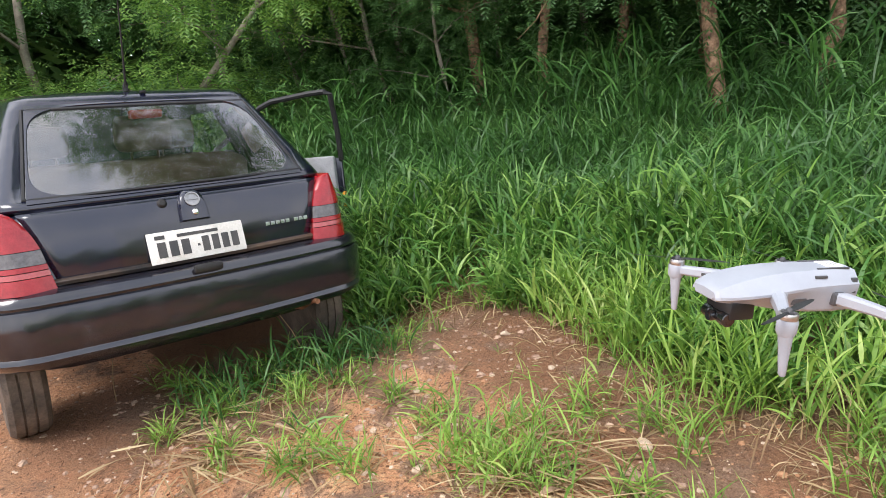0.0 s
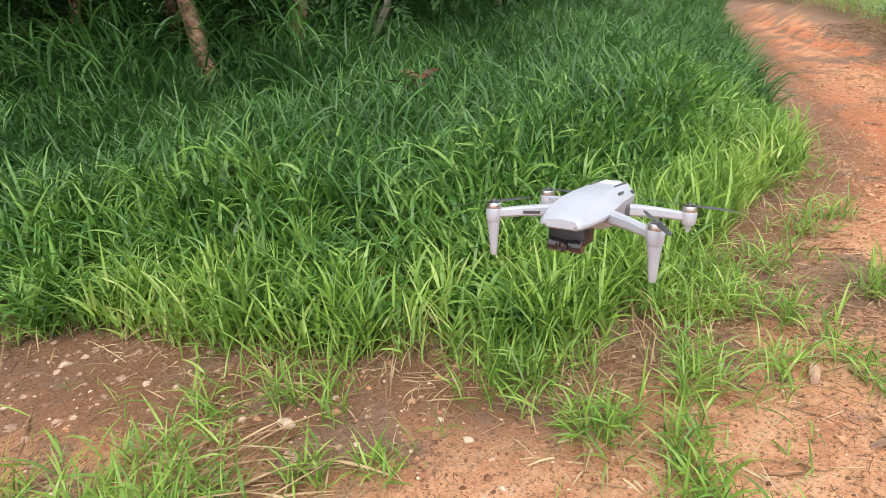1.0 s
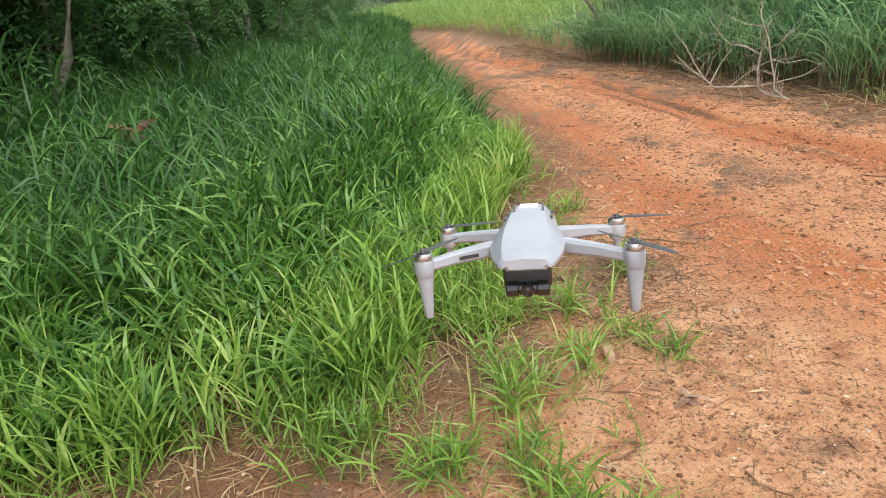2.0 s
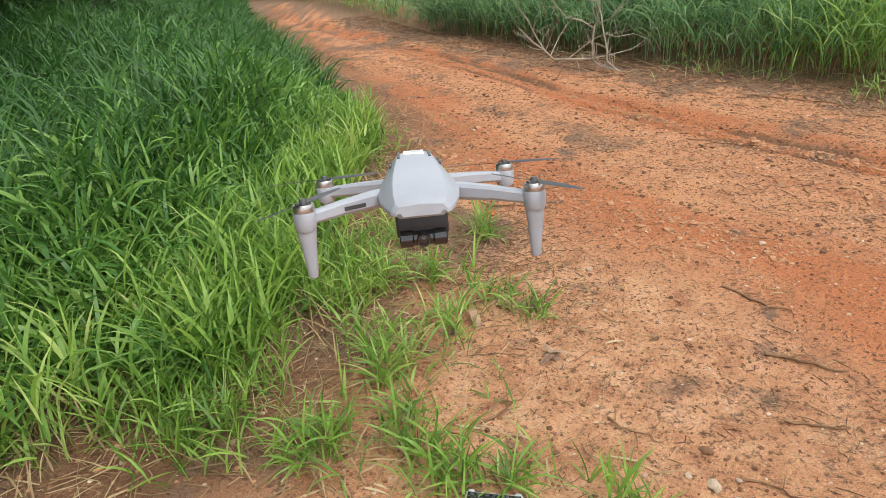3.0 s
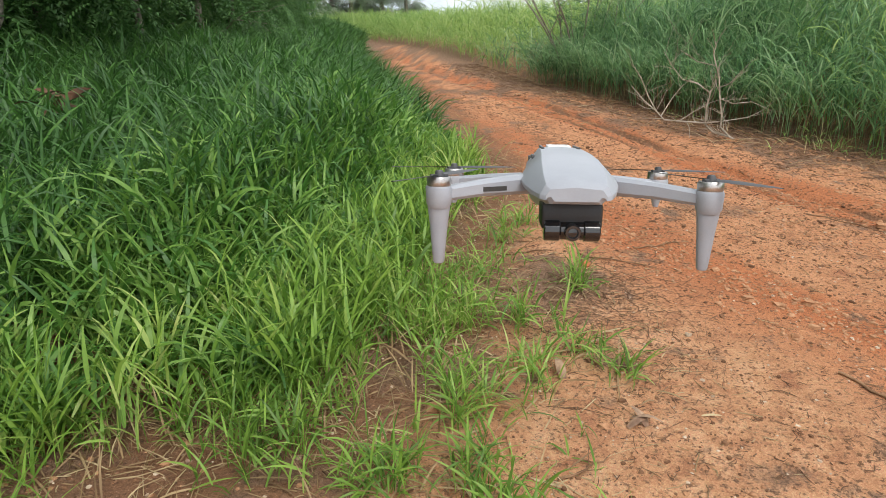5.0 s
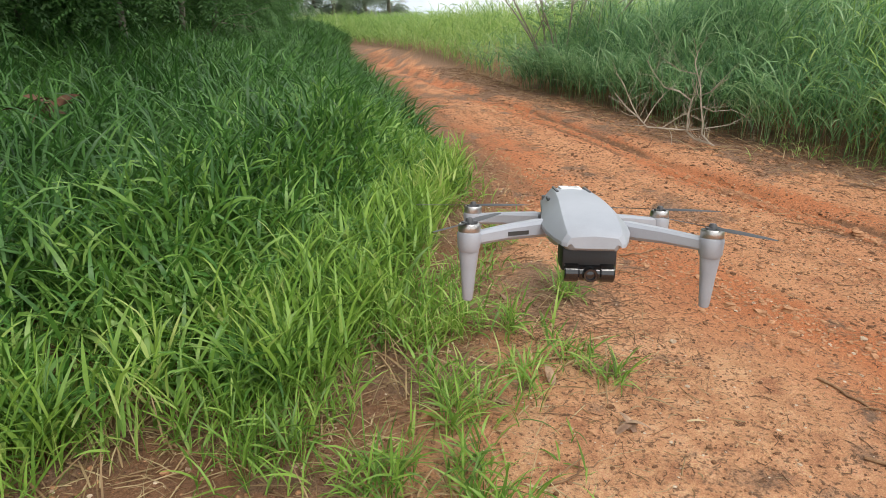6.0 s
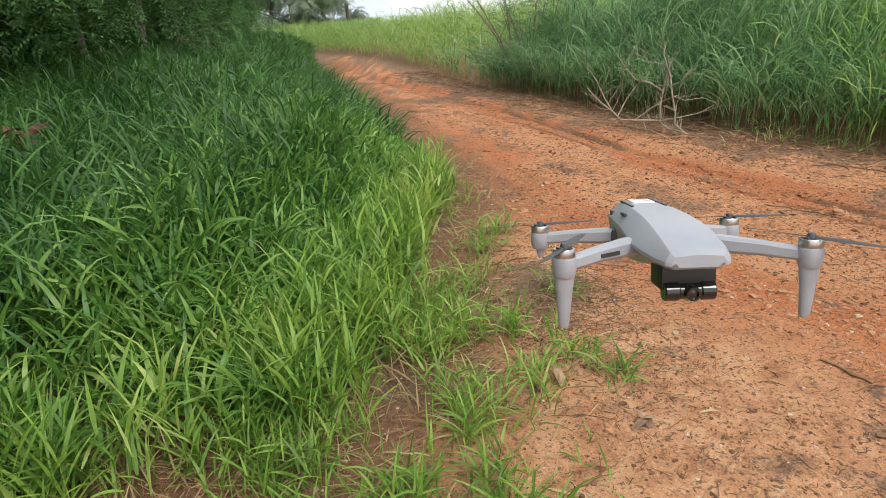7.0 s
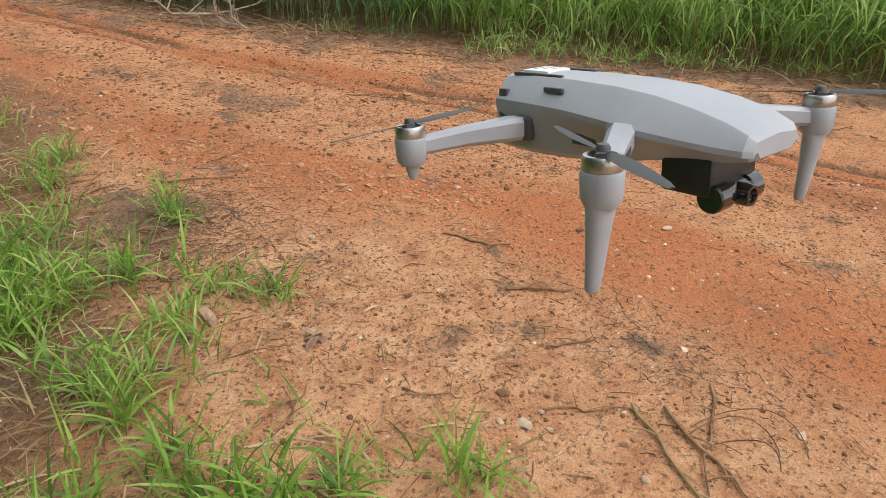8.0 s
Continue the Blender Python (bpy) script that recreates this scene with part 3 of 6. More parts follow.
def left_tall(x, y):
    d = line_dist(x, y, EDGE_L)
    return (0.16 + 0.30 * smooth01(d, 0.0, 0.8) + 0.16 * smooth01(d, 1.5, 4.0)) * (0.78 + 0.9 * (fbm(x * 0.9, y * 0.9, 3, 31) + 0.25)) * rng.uniform(0.7, 1.2, len(x))


def in_left(x, y):
    return inside(x, y, FIELD_L) & clear_of_car(x, y)


# near verge: broad fresh blades
x, y = scatter(27000, -4.2, 0.5, 0.5, 6.0, lambda x, y: in_left(x, y) & (line_dist(x, y, EDGE_L) < 0.9 + 1.5 * np.maximum(0, fbm(x * 0.7, y * 0.7, 3, 35) + 0.1)) & (fbm(x * 4.5, y * 4.5, 2, 36) + rng.normal(0, 0.06, len(x)) > -0.08))
stuff("verge_grass", stalks(x, y, left_tall(x, y), 6, 0.25, 0.0165, 0.42, (0.3, 1.9), 4, 0.05, (0.8, 1.4)), M["grass"], "lush bright green grass along the dirt track", "grass")
# farther in and along the track: taller, with shade put into the darker green
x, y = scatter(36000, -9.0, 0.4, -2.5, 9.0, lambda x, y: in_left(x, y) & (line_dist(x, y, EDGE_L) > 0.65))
stuff("meadow_grass", stalks(x, y, left_tall(x, y) * 1.05, 5, 0.36, 0.0145, 0.3, (0.5, 1.8), 3, 0.05, (0.8, 1.4)), M["grass_shade"], "knee-high grass in shaded deep green before the wood", "grass")
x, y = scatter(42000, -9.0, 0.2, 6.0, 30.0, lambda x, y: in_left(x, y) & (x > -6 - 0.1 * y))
stuff("track_side_grass", stalks(x, y, left_tall(x, y) * 1.05, 4, 0.42, 0.02, 0.3, (0.5, 1.7), 3, 0.05, (0.8, 1.4)), M["grass_shade"], "grass in shaded deep green lining the bending track", "grass")
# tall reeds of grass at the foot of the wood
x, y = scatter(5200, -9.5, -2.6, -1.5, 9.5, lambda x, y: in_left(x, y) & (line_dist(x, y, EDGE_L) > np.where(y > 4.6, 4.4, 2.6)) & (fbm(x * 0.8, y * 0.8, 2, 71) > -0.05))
stuff("guinea_grass", stalks(x, y, rng.uniform(0.7, 1.25, len(x)), 6, 0.55, 0.02, 0.3, (0.7, 1.7)), M["grass_shade"], "tall grass clumps in shaded blue-green at the wood's edge", "grass")
# loose fringe on the bare earth
x, y = scatter(9000, -3.2, 0.9, -0.5, 6.2, lambda x, y: ~inside(x, y, FIELD_L) & clear_of_car(x, y) & (line_dist(x, y, EDGE_L) < np.abs(rng.normal(0, 0.2, len(x))) * (0.4 + 3 * np.maximum(0, fbm(x * 2.5, y * 2.5, 3, 52) + 0.12))))
stuff("fringe_grass", stalks(x, y, rng.uniform(0.05, 0.17, len(x)), 3, 0.17, 0.0085, 0.6, (0.3, 1.5), 4, 0.05, (0.5, 1.4)), M["grass_thin"], "short green grass sprouting from bare earth", "grass")
x, y = scatter(6400, -1.3, 1.0, 1.2, 4.0, lambda x, y: ~inside(x, y, FIELD_L) & (x < 0.55) & (line_dist(x, y, EDGE_L) < 0.58) & (fbm(x * 2.2, y * 2.2, 3, 53) + rng.normal(0, 0.07, len(x)) > 0.06 + 0.45 * (line_dist(x, y, EDGE_L) - 0.15)))
stuff("mixed_grass", stalks(x, y, rng.uniform(0.04, 0.21, len(x)), 3, 0.17, 0.0075, 0.5, (0.3, 1.5), 4, 0.05, (0.6, 1.5)), M["grass_thin"], "thin short grass between the verge and the track", "grass")
# upright yellow-green grass where the verge meets the track
x, y = scatter(13000, -2.2, 0.7, 1.2, 5.2, lambda x, y: (line_dist(x, y, EDGE_L) < np.where(inside(x, y, FIELD_L), 0.45, 0.18) * rng.random(len(x)) ** 0.5) & (fbm(x * 2.3, y * 2.3, 3, 55) + rng.normal(0, 0.1, len(x)) > -0.02))
stuff("edge_grass", stalks(x, y, rng.uniform(0.10, 0.34, len(x)), 4, 0.23, 0.0125, 0.38, (0.2, 1.3), 4, 0.05, (0.9, 1.45)), M["grass_thin"], "upright yellow-green grass at the edge of the verge", "grass")
# grass standing under the tail of the car
n = 190
lx, ly = rng.uniform(-0.15, 0.86, n), rng.normal(0.12, 0.16, n)
ok = (rng.random(n) < 0.35 + 0.65 * smooth01(lx, -0.2, 0.5)) & ~((lx > 0.55) & (ly > 0.2))
lx, ly = lx[ok], ly[ok]
x, y = CAR[0][0] * lx + CAR[0][1] * ly + CAR[0][3], CAR[1][0] * lx + CAR[1][1] * ly + CAR[1][3]
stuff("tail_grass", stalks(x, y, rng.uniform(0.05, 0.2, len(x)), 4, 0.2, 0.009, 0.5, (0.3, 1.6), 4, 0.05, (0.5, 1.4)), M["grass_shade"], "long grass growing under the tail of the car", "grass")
# dead blades at the foot of the grass
x, y = scatter(36000, -3.3, 0.9, -0.4, 6.0, lambda x, y: clear_of_car(x, y) & (inside(x, y, FIELD_L) | (rng.random(len(x)) < smooth01(x, -1.5, -0.2) * 0.75 + 0.25)) & (line_dist(x, y, EDGE_L) < np.abs(rng.normal(0, 0.28, len(x)))))
n = len(x)
stuff("dead_grass", blades(np.stack([x, y, height(x, y) + 0.005], 1), rng.uniform(0, 6.28, n), rng.uniform(0.0, 1.3, n), rng.uniform(0.05, 0.21, n), rng.uniform(0.003, 0.007, n), rng.uniform(0.2, 1.2, n), 4, rng.normal(0, 0.8, n)),
      M["straw"], "dry straw blades lying under the grass", "dry grass")

# single tufts standing on the bare earth
TUFTS = [(-1.15, 0.73, 1.5), (-1.04, 0.83, 1.4), (-1.23, 1.0, 1.0), (-1.28, 1.24, 0.7), (-0.96, 0.94, 0.9), (-1.71, 0.56, 0.6), (-1.95, 0.35, 0.7), (-1.89, 0.16, 0.7), (-2.21, 0.02, 0.8), (-1.95, -0.14, 0.9), (-2.15, -0.26, 1.0), (-2.4, -0.37, 1.0), (-1.4, 0.26, 0.9), (-1.28, 0.39, 0.7),
         (-1.56, -0.09, 0.7), (-1.8, -0.37, 0.6), (-1.38, 0.11, 0.6), (-1.45, 0.68, 0.6), (-2.51, 0.46, 0.8), (-2.35, 0.69, 0.8), (-0.75, 1.15, 0.6), (-0.6, 1.3, 0.6), (-1.08, 1.44, 0.8), (-0.31, 2.07, 1.1), (-0.08, 1.76, 1.0), (0.17, 1.72, 0.9), (0.08, 2.19, 1.1), (0.30, 2.72, 0.8), (-0.12, 1.72, 1.1),
         (0.10, 2.12, 1.0), (0.27, 1.60, 0.9), (0.42, 1.57, 0.7), (0.30, 2.37, 0.8), (0.50, 2.5, 0.6), (0.66, 2.39, 0.4), (0.54, 3.08, 0.7), (0.11, 3.22, 0.8), (0.24, 3.66, 0.9), (0.34, 3.96, 0.8), (0.69, 1.44, 0.5),
         (0.17, 1.84, 0.8), (-0.01, 2.6, 0.9), (-2.35, 0.3, 0.8), (-2.5, 0.2, 0.8)]
xs, ys, hs = [], [], []
for tx, ty, size in TUFTS:
    size *= 0.75 if tx < -1.2 or ty < 2.0 < ty + tx + 1.0 else 1.0
    k = int(18 * size + 4)
    xs.append(tx + rng.standard_t(3, k) * (0.045 * size + 0.01)), ys.append(ty + rng.standard_t(3, k) * (0.045 * size + 0.01)), hs.append(rng.uniform(0.02, 0.2, k) * size)
xs, ys, hs = np.concatenate(xs), np.concatenate(ys), np.concatenate(hs)
stuff("grass_tufts", stalks(xs, ys, hs, 4, 0.16, 0.0076, 0.6, (0.3, 1.6), 4, 0.05, (0.4, 1.4)), M["grass_thin"], "green grass tufts on the sandy earth", "grass")

x, y = scatter(2600, -2.6, 0.6, -0.6, 3.6, lambda x, y: ~inside(x, y, FIELD_L) & clear_of_car(x, y) & (x < 0.5 - 0.1 * rng.random(len(x))) & (fbm(x * 1.8, y * 1.8, 3, 57) + rng.normal(0, 0.08, len(x)) > 0.13))
stuff("grass_sprouts", stalks(x, y, rng.uniform(0.01, 0.09, len(x)), 3, 0.11, 0.006, 0.7, (0.2, 1.5), 3, 0.05, (0.3, 1.35)), M["grass_thin"], "thin grass sprouts scattered over the earth", "grass")
n = 1300
k = rng.integers(0, len(TUFTS), n)
x, y = np.array([t[0] for t in TUFTS])[k] + rng.normal(0, 0.11, n), np.array([t[1] for t in TUFTS])[k] + rng.normal(0, 0.11, n)
stuff("tuft_straw", blades(np.stack([x, y, height(x, y) + 0.006], 1), rng.uniform(0, 6.28, n), rng.uniform(0.0, 0.6, n), rng.uniform(0.05, 0.17, n), rng.uniform(0.003, 0.008, n), rng.uniform(0.1, 0.8, n), 4, rng.normal(0, 0.8, n)),
      M["straw"], "dry straw lying round the tufts", "dry grass")

n = 420
x, y = np.where(rng.random(n) < 0.6, rng.normal(-0.98, 0.14, n), rng.normal(-1.6, 0.2, n)), rng.random(n)
y = np.where(x > -1.3, rng.normal(0.95, 0.14, n), rng.normal(-0.2, 0.14, n))
stuff("straw_heap", blades(np.stack([x, y, height(x, y) + rng.uniform(0.0, 0.04, n)], 1), rng.normal(0.9, 0.7, n), rng.normal(0.0, 0.2, n), rng.uniform(0.1, 0.34, n), rng.uniform(0.004, 0.010, n), rng.uniform(-0.1, 0.5, n), 4, rng.normal(0, 0.8, n)),
      M["straw"], "flattened heaps of pale dry grass stems", "dry grass")

# young broad-leaved grass plants on the bare earth
at = [(0.30, 1.60), (0.24, 1.66), (0.64, 1.43), (0.46, 2.62), (0.30, 2.70), (0.09, 2.02), (-0.02, 2.30), (0.56, 3.12), (-0.35, 1.86), (-1.06, 0.80), (-0.98, 0.88), (-1.2, 0.72)]
x, y = np.repeat([p[0] for p in at], 4) + rng.normal(0, 0.014, 4 * len(at)), np.repeat([p[1] for p in at], 4) + rng.normal(0, 0.014, 4 * len(at))
stuff("grass_seedlings", stalks(x, y, rng.uniform(0.05, 0.17, len(x)), 3, 0.16, 0.0105, 0.35, (0.2, 1.2), 5, 0.15, (0.8, 1.4)), M["grass_thin"], "young broad-leaved grass plants on the sandy earth", "grass")


# flowering stalks that stand out of the grass
def seed_stalk(x, y, tall, az, lean):
    bm = bmesh.new()
    z = float(height(x, y)) - 0.01
    pts = [Vector((x + math.cos(az) * lean * f * f * tall, y + math.sin(az) * lean * f * f * tall, z + tall * f)) for f in (0, 0.25, 0.5, 0.75, 0.92, 1.0)]
    tube(bm, pts, [0.0028, 0.0026, 0.0022, 0.0018, 0.0015, 0.0008], 5)
    root = tagged(new("seed_stalk"), "thin grass stalk with a pale seed head", "grass stalk", "grass stalks with seed heads")
    root.location = pts[0]
    for v in bm.verts:
        v.co -= pts[0]
    part("stem", bm, M["straw"], root)
    bm = bmesh.new()
    d = (pts[-1] - pts[-2]).normalized()
    tube(bm, [pts[-2] - pts[0] + d * (0.012 * i - 0.02) for i in range(9)], [0.001, 0.0035, 0.0052, 0.0056, 0.0054, 0.0046, 0.0036, 0.0022, 0.0008], 6, True, 0.6)
    part("seed_head", bm, M["straw"], root, "pale flattened seed head")


for row in ((-2.32, 0.22, 0.46, -1.9, 0.42), (-2.36, -0.70, 0.30, 2.6, 0.3)):
    seed_stalk(*row)


# the bank across the track: long arching leaves, taller than a man's waist
def in_right(x, y):
    return inside(x, y, FIELD_R)


def right_tall(x, y):
    d = line_dist(x, y, EDGE_R)
    return (0.5 + 0.75 * smooth01(d, 0.0, 1.2)) * np.interp(y, [5, 8, 10, 12, 16, 24], [1.0, 0.9, 0.78, 0.78, 0.85, 0.6]) * (0.85 + 0.8 * (fbm(x * 0.7, y * 0.7, 3, 81) + 0.2)) * rng.uniform(0.75, 1.15, len(x))


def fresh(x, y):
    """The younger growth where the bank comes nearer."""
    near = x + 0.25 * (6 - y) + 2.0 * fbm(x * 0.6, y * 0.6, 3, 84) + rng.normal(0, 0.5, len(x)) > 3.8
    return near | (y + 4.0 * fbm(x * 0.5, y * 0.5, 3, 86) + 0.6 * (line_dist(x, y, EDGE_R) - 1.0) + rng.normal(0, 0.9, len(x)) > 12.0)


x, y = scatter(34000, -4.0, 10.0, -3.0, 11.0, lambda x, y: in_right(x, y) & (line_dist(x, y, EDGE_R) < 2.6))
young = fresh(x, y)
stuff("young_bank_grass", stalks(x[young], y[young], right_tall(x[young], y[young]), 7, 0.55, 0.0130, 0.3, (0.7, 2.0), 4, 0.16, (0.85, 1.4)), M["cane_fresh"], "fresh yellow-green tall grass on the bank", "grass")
x, y = x[~young], y[~young]
stuff("bank_grass", stalks(x, y, right_tall(x, y), 7, 0.52, 0.0130, 0.3, (0.7, 2.1), 4, 0.28, (0.85, 1.4)), M["cane"], "tall arching green grass on the bank", "grass")
x, y = scatter(9000, -2.0, 9.0, -3.0, 12.0, lambda x, y: in_right(x, y) & (line_dist(x, y, EDGE_R) < np.abs(rng.normal(0, 0.5, len(x)))))
n = len(x)
stuff("bank_stems", blades(np.stack([x, y, height(x, y) - 0.01], 1), rng.uniform(0, 6.28, n), rng.uniform(1.1, 1.57, n), rng.uniform(0.2, 0.65, n), rng.uniform(0.005, 0.010, n), rng.uniform(0.0, 0.7, n), 3, rng.normal(0, 0.8, n)),
      M["straw"], "dry straw stems standing in the bank grass", "dry grass")
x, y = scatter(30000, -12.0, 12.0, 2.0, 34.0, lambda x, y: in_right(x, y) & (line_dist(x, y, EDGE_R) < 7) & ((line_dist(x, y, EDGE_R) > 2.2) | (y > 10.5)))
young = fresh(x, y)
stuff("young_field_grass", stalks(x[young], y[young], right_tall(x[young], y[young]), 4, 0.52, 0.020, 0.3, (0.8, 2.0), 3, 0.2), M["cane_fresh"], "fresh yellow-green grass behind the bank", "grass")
x, y = x[~young], y[~young]
stuff("field_grass", stalks(x, y, right_tall(x, y), 4, 0.52, 0.022, 0.3, (0.8, 2.0), 3, 0.2), M["cane"], "tall light green grass field behind the bank", "grass")
x, y = scatter(16000, -40.0, 40.0, -6.0, 75.0, lambda x, y: (in_right(x, y) | (y > 30)) & (line_dist(x, y, EDGE_R) > 5))
stuff("far_field_grass", stalks(x, y, rng.uniform(0.3, 0.6, len(x)), 3, 0.5, 0.05, 0.3, (0.8, 2.0), 2, 0.2), M["cane_fresh"], "pale yellow-green grass field in the distance", "grass")
x, y = scatter(30000, -2.0, 8.0, 0.0, 13.0, lambda x, y: ~in_right(x, y) & (line_dist(x, y, EDGE_R) < np.abs(rng.normal(0, 0.52, len(x))) * smooth01(fbm(x * 1.7, y * 1.7, 3, 83), -0.14, 0.14) * smooth01(-y, -8.0, -5.5) * smooth01(y, 2.2, 4.4)))
stuff("bank_weeds", stalks(x, y, rng.uniform(0.03, 0.26, len(x)), 4, 0.16, 0.009, 0.5, (0.5, 1.8), 4, 0.05, (0.5, 1.4)), M["cane_fresh"], "low weeds at the foot of the bank", "weeds")
x, y = scatter(13000, -2.0, 9.0, 0.0, 13.0, lambda x, y: line_dist(x, y, EDGE_R) < np.abs(rng.normal(0, 0.55, len(x))))
n = len(x)
stuff("bank_straw", blades(np.stack([x, y, height(x, y) + 0.005], 1), rng.uniform(0, 6.28, n), rng.uniform(0.0, 0.7, n), rng.uniform(0.1, 0.4, n), rng.uniform(0.004, 0.009, n), rng.uniform(0.2, 1.0, n), 3, rng.normal(0, 0.8, n)),
      M["straw"], "dry straw at the foot of the bank", "dry grass")


# ---- trees ----
def fronds(at, az, el, length, pairs=7, leaf=0.05, width=0.02):
    """Feathery leaves: leaflets in pairs along a drooping rib."""
    n = len(at)
    vs = []
    pos = at.astype(float).copy()
    for j in range(pairs):
        e = el - 0.9 * (j / pairs) ** 1.4
        d = np.stack([np.cos(e) * np.cos(az), np.cos(e) * np.sin(az), np.sin(e)], 1)
        pos = pos + d * (length / pairs)[:, None]
        side = np.stack([-np.sin(az), np.cos(az), np.zeros(n)], 1)
        size = leaf * math.sin(math.pi * (j + 1) / (pairs + 1)) ** 0.5
        for sg in (-1, 1):
            tip = pos + side * (sg * size) + d * size * 0.45 + np.stack([np.zeros(n), np.zeros(n), -rng.uniform(0, 0.5, n) * size], 1)
            midp = (pos + tip) / 2
            vs.append(np.stack([pos, midp + d * width / 2, tip, midp - d * width / 2], 1))
    V = np.stack(vs, 1).reshape(-1, 3)
    return V, np.arange(len(V)).reshape(-1, 4), np.zeros((0, 3), int)


def grow(tall, lean, seed, spread_out=0.8, low=0.35, r0=0.09, boughs=9):
    """The bones of a tree: a bending trunk and its boughs, as point lists with radii."""
    r = random.Random(seed)
    trunk, p, d = [], Vector((0, 0, -0.15)), Vector((lean[0], lean[1], 1)).normalized()
    steps = 9
    for i in range(steps + 1):
        trunk.append(p.copy())
        k = 0.30 if 1 <= i <= 3 and tall < 10 else 0.13
        d = (d + Vector((r.uniform(-k, k), r.uniform(-k, k), 0.03 + 0.1 * (i == 4)))).normalized()
        p = p + d * tall / steps
    lines = [(trunk, [r0 * (1.25 if i == 0 else 1) * (1 - 0.8 * i / steps) for i in range(steps + 1)])]
    for b in range(boughs):
        f = low + (0.97 - low) * (b + r.random() * 0.6) / boughs
        q = trunk[min(steps, int(f * steps))].copy()
        a = b * 2.4 + r.uniform(-0.5, 0.5)
        dd = Vector((math.cos(a), math.sin(a), r.uniform(0.25, 0.9))).normalized()
        L, pts = tall * spread_out * r.uniform(0.28, 0.5) * (1.15 - 0.5 * f), []
        for i in range(6):
            pts.append(q.copy())
            dd = (dd + Vector((r.uniform(-0.25, 0.25), r.uniform(-0.25, 0.25), r.uniform(-0.28, 0.1)))).normalized()
            q = q + dd * L / 5
        rb = r0 * 0.42 * (1 - 0.5 * f)
        lines.append((pts, [rb * (1 - 0.85 * i / 5) for i in range(6)]))
        for s in range(2):
            q2, d2 = pts[2 + s * 2 - s].copy(), Vector((math.cos(a + (1.1 if s else -1.1)), math.sin(a + (1.1 if s else -1.1)), r.uniform(-0.2, 0.5))).normalized()
            sub = []
            for i in range(4):
                sub.append(q2.copy())
                d2 = (d2 + Vector((r.uniform(-0.3, 0.3), r.uniform(-0.3, 0.3), r.uniform(-0.3, 0.05)))).normalized()
                q2 = q2 + d2 * L * 0.16
            lines.append((sub, [rb * 0.45 * (1 - 0.25 * i) for i in range(4)]))
    return lines


def tree(name, label, tall, lean, seed, leaf_mat, bark, count=800, low=0.35, r0=0.09, frond=0.34, leaf=0.055, group="", spread_out=0.8, droop=0.0, width=0.022):
    root = thing(name, label, "tree", group)
    lines = grow(tall, lean, seed, spread_out, low, r0)
    bm = bmesh.new()
    for i, (pts, rad) in enumerate(lines):
        tube(bm, pts, rad, 9 if i == 0 else 5)
    part("trunk", bm, bark, root)
    g = np.random.default_rng(seed)
    src = [np.array(p) for pts, _ in lines[1:] for p in pts[1:]]
    src = np.array(src)[g.integers(0, len(src), count)] + g.normal(0, 0.16, (count, 3))
    V, Q, T = fronds(src, g.uniform(0, 6.28, count), g.uniform(-0.6, 0.7, count) - droop, g.uniform(0.6, 1.2, count) * frond, 7, leaf, width)
    crown = new("crown", mesh_np("crown", V, Q, T, leaf_mat, False))
    crown.parent = root
    return root


WOOD = "trees at the edge of the wood"
kinds = [
    tree("wood_tree", "slender ochre-barked tree with feathery dark green leaves", 5.2, (-0.39, 0.17), 11, M["leaf"], M["bark"], 1500, 0.34, 0.088, group=WOOD),
    tree("wood_tree", "slender ochre-barked tree with feathery dark green leaves", 5.6, (0.12, 0.1), 12, M["leaf"], M["bark"], 1500, 0.32, 0.075, group=WOOD),
    tree("wood_tree", "thin grey-barked leaning tree with dark green leaves", 5.0, (0.35, 0.2), 13, M["leaf"], M["bark_grey"], 1500, 0.3, 0.045, group=WOOD),
    tree("wood_tree", "leafy tree with foliage hanging low, dark green", 4.6, (0.1, -0.15), 14, M["leaf"], M["bark_grey"], 2200, 0.12, 0.06, group=WOOD, droop=0.3),
    tree("wood_tree", "leafy tree with light green feathery foliage", 4.4, (0.1, -0.1), 15, M["leaf_light"], M["bark_grey"], 2200, 0.10, 0.05, group=WOOD, droop=0.2),
]


def plant(kind, x, y, turn, size=1.0):
    m = pose(x, y, float(height(x, y)), 0, 0, turn) @ Matrix.Scale(size, 4)
    src = kinds[kind]
    if not src.get("set"):
        src["set"] = 1
        src.matrix_basis = m
        return src
    ob = copy_thing(src, pose(x, y, float(height(x, y)), 0, 0, turn))
    ob.scale = (size, size, size)
    return ob


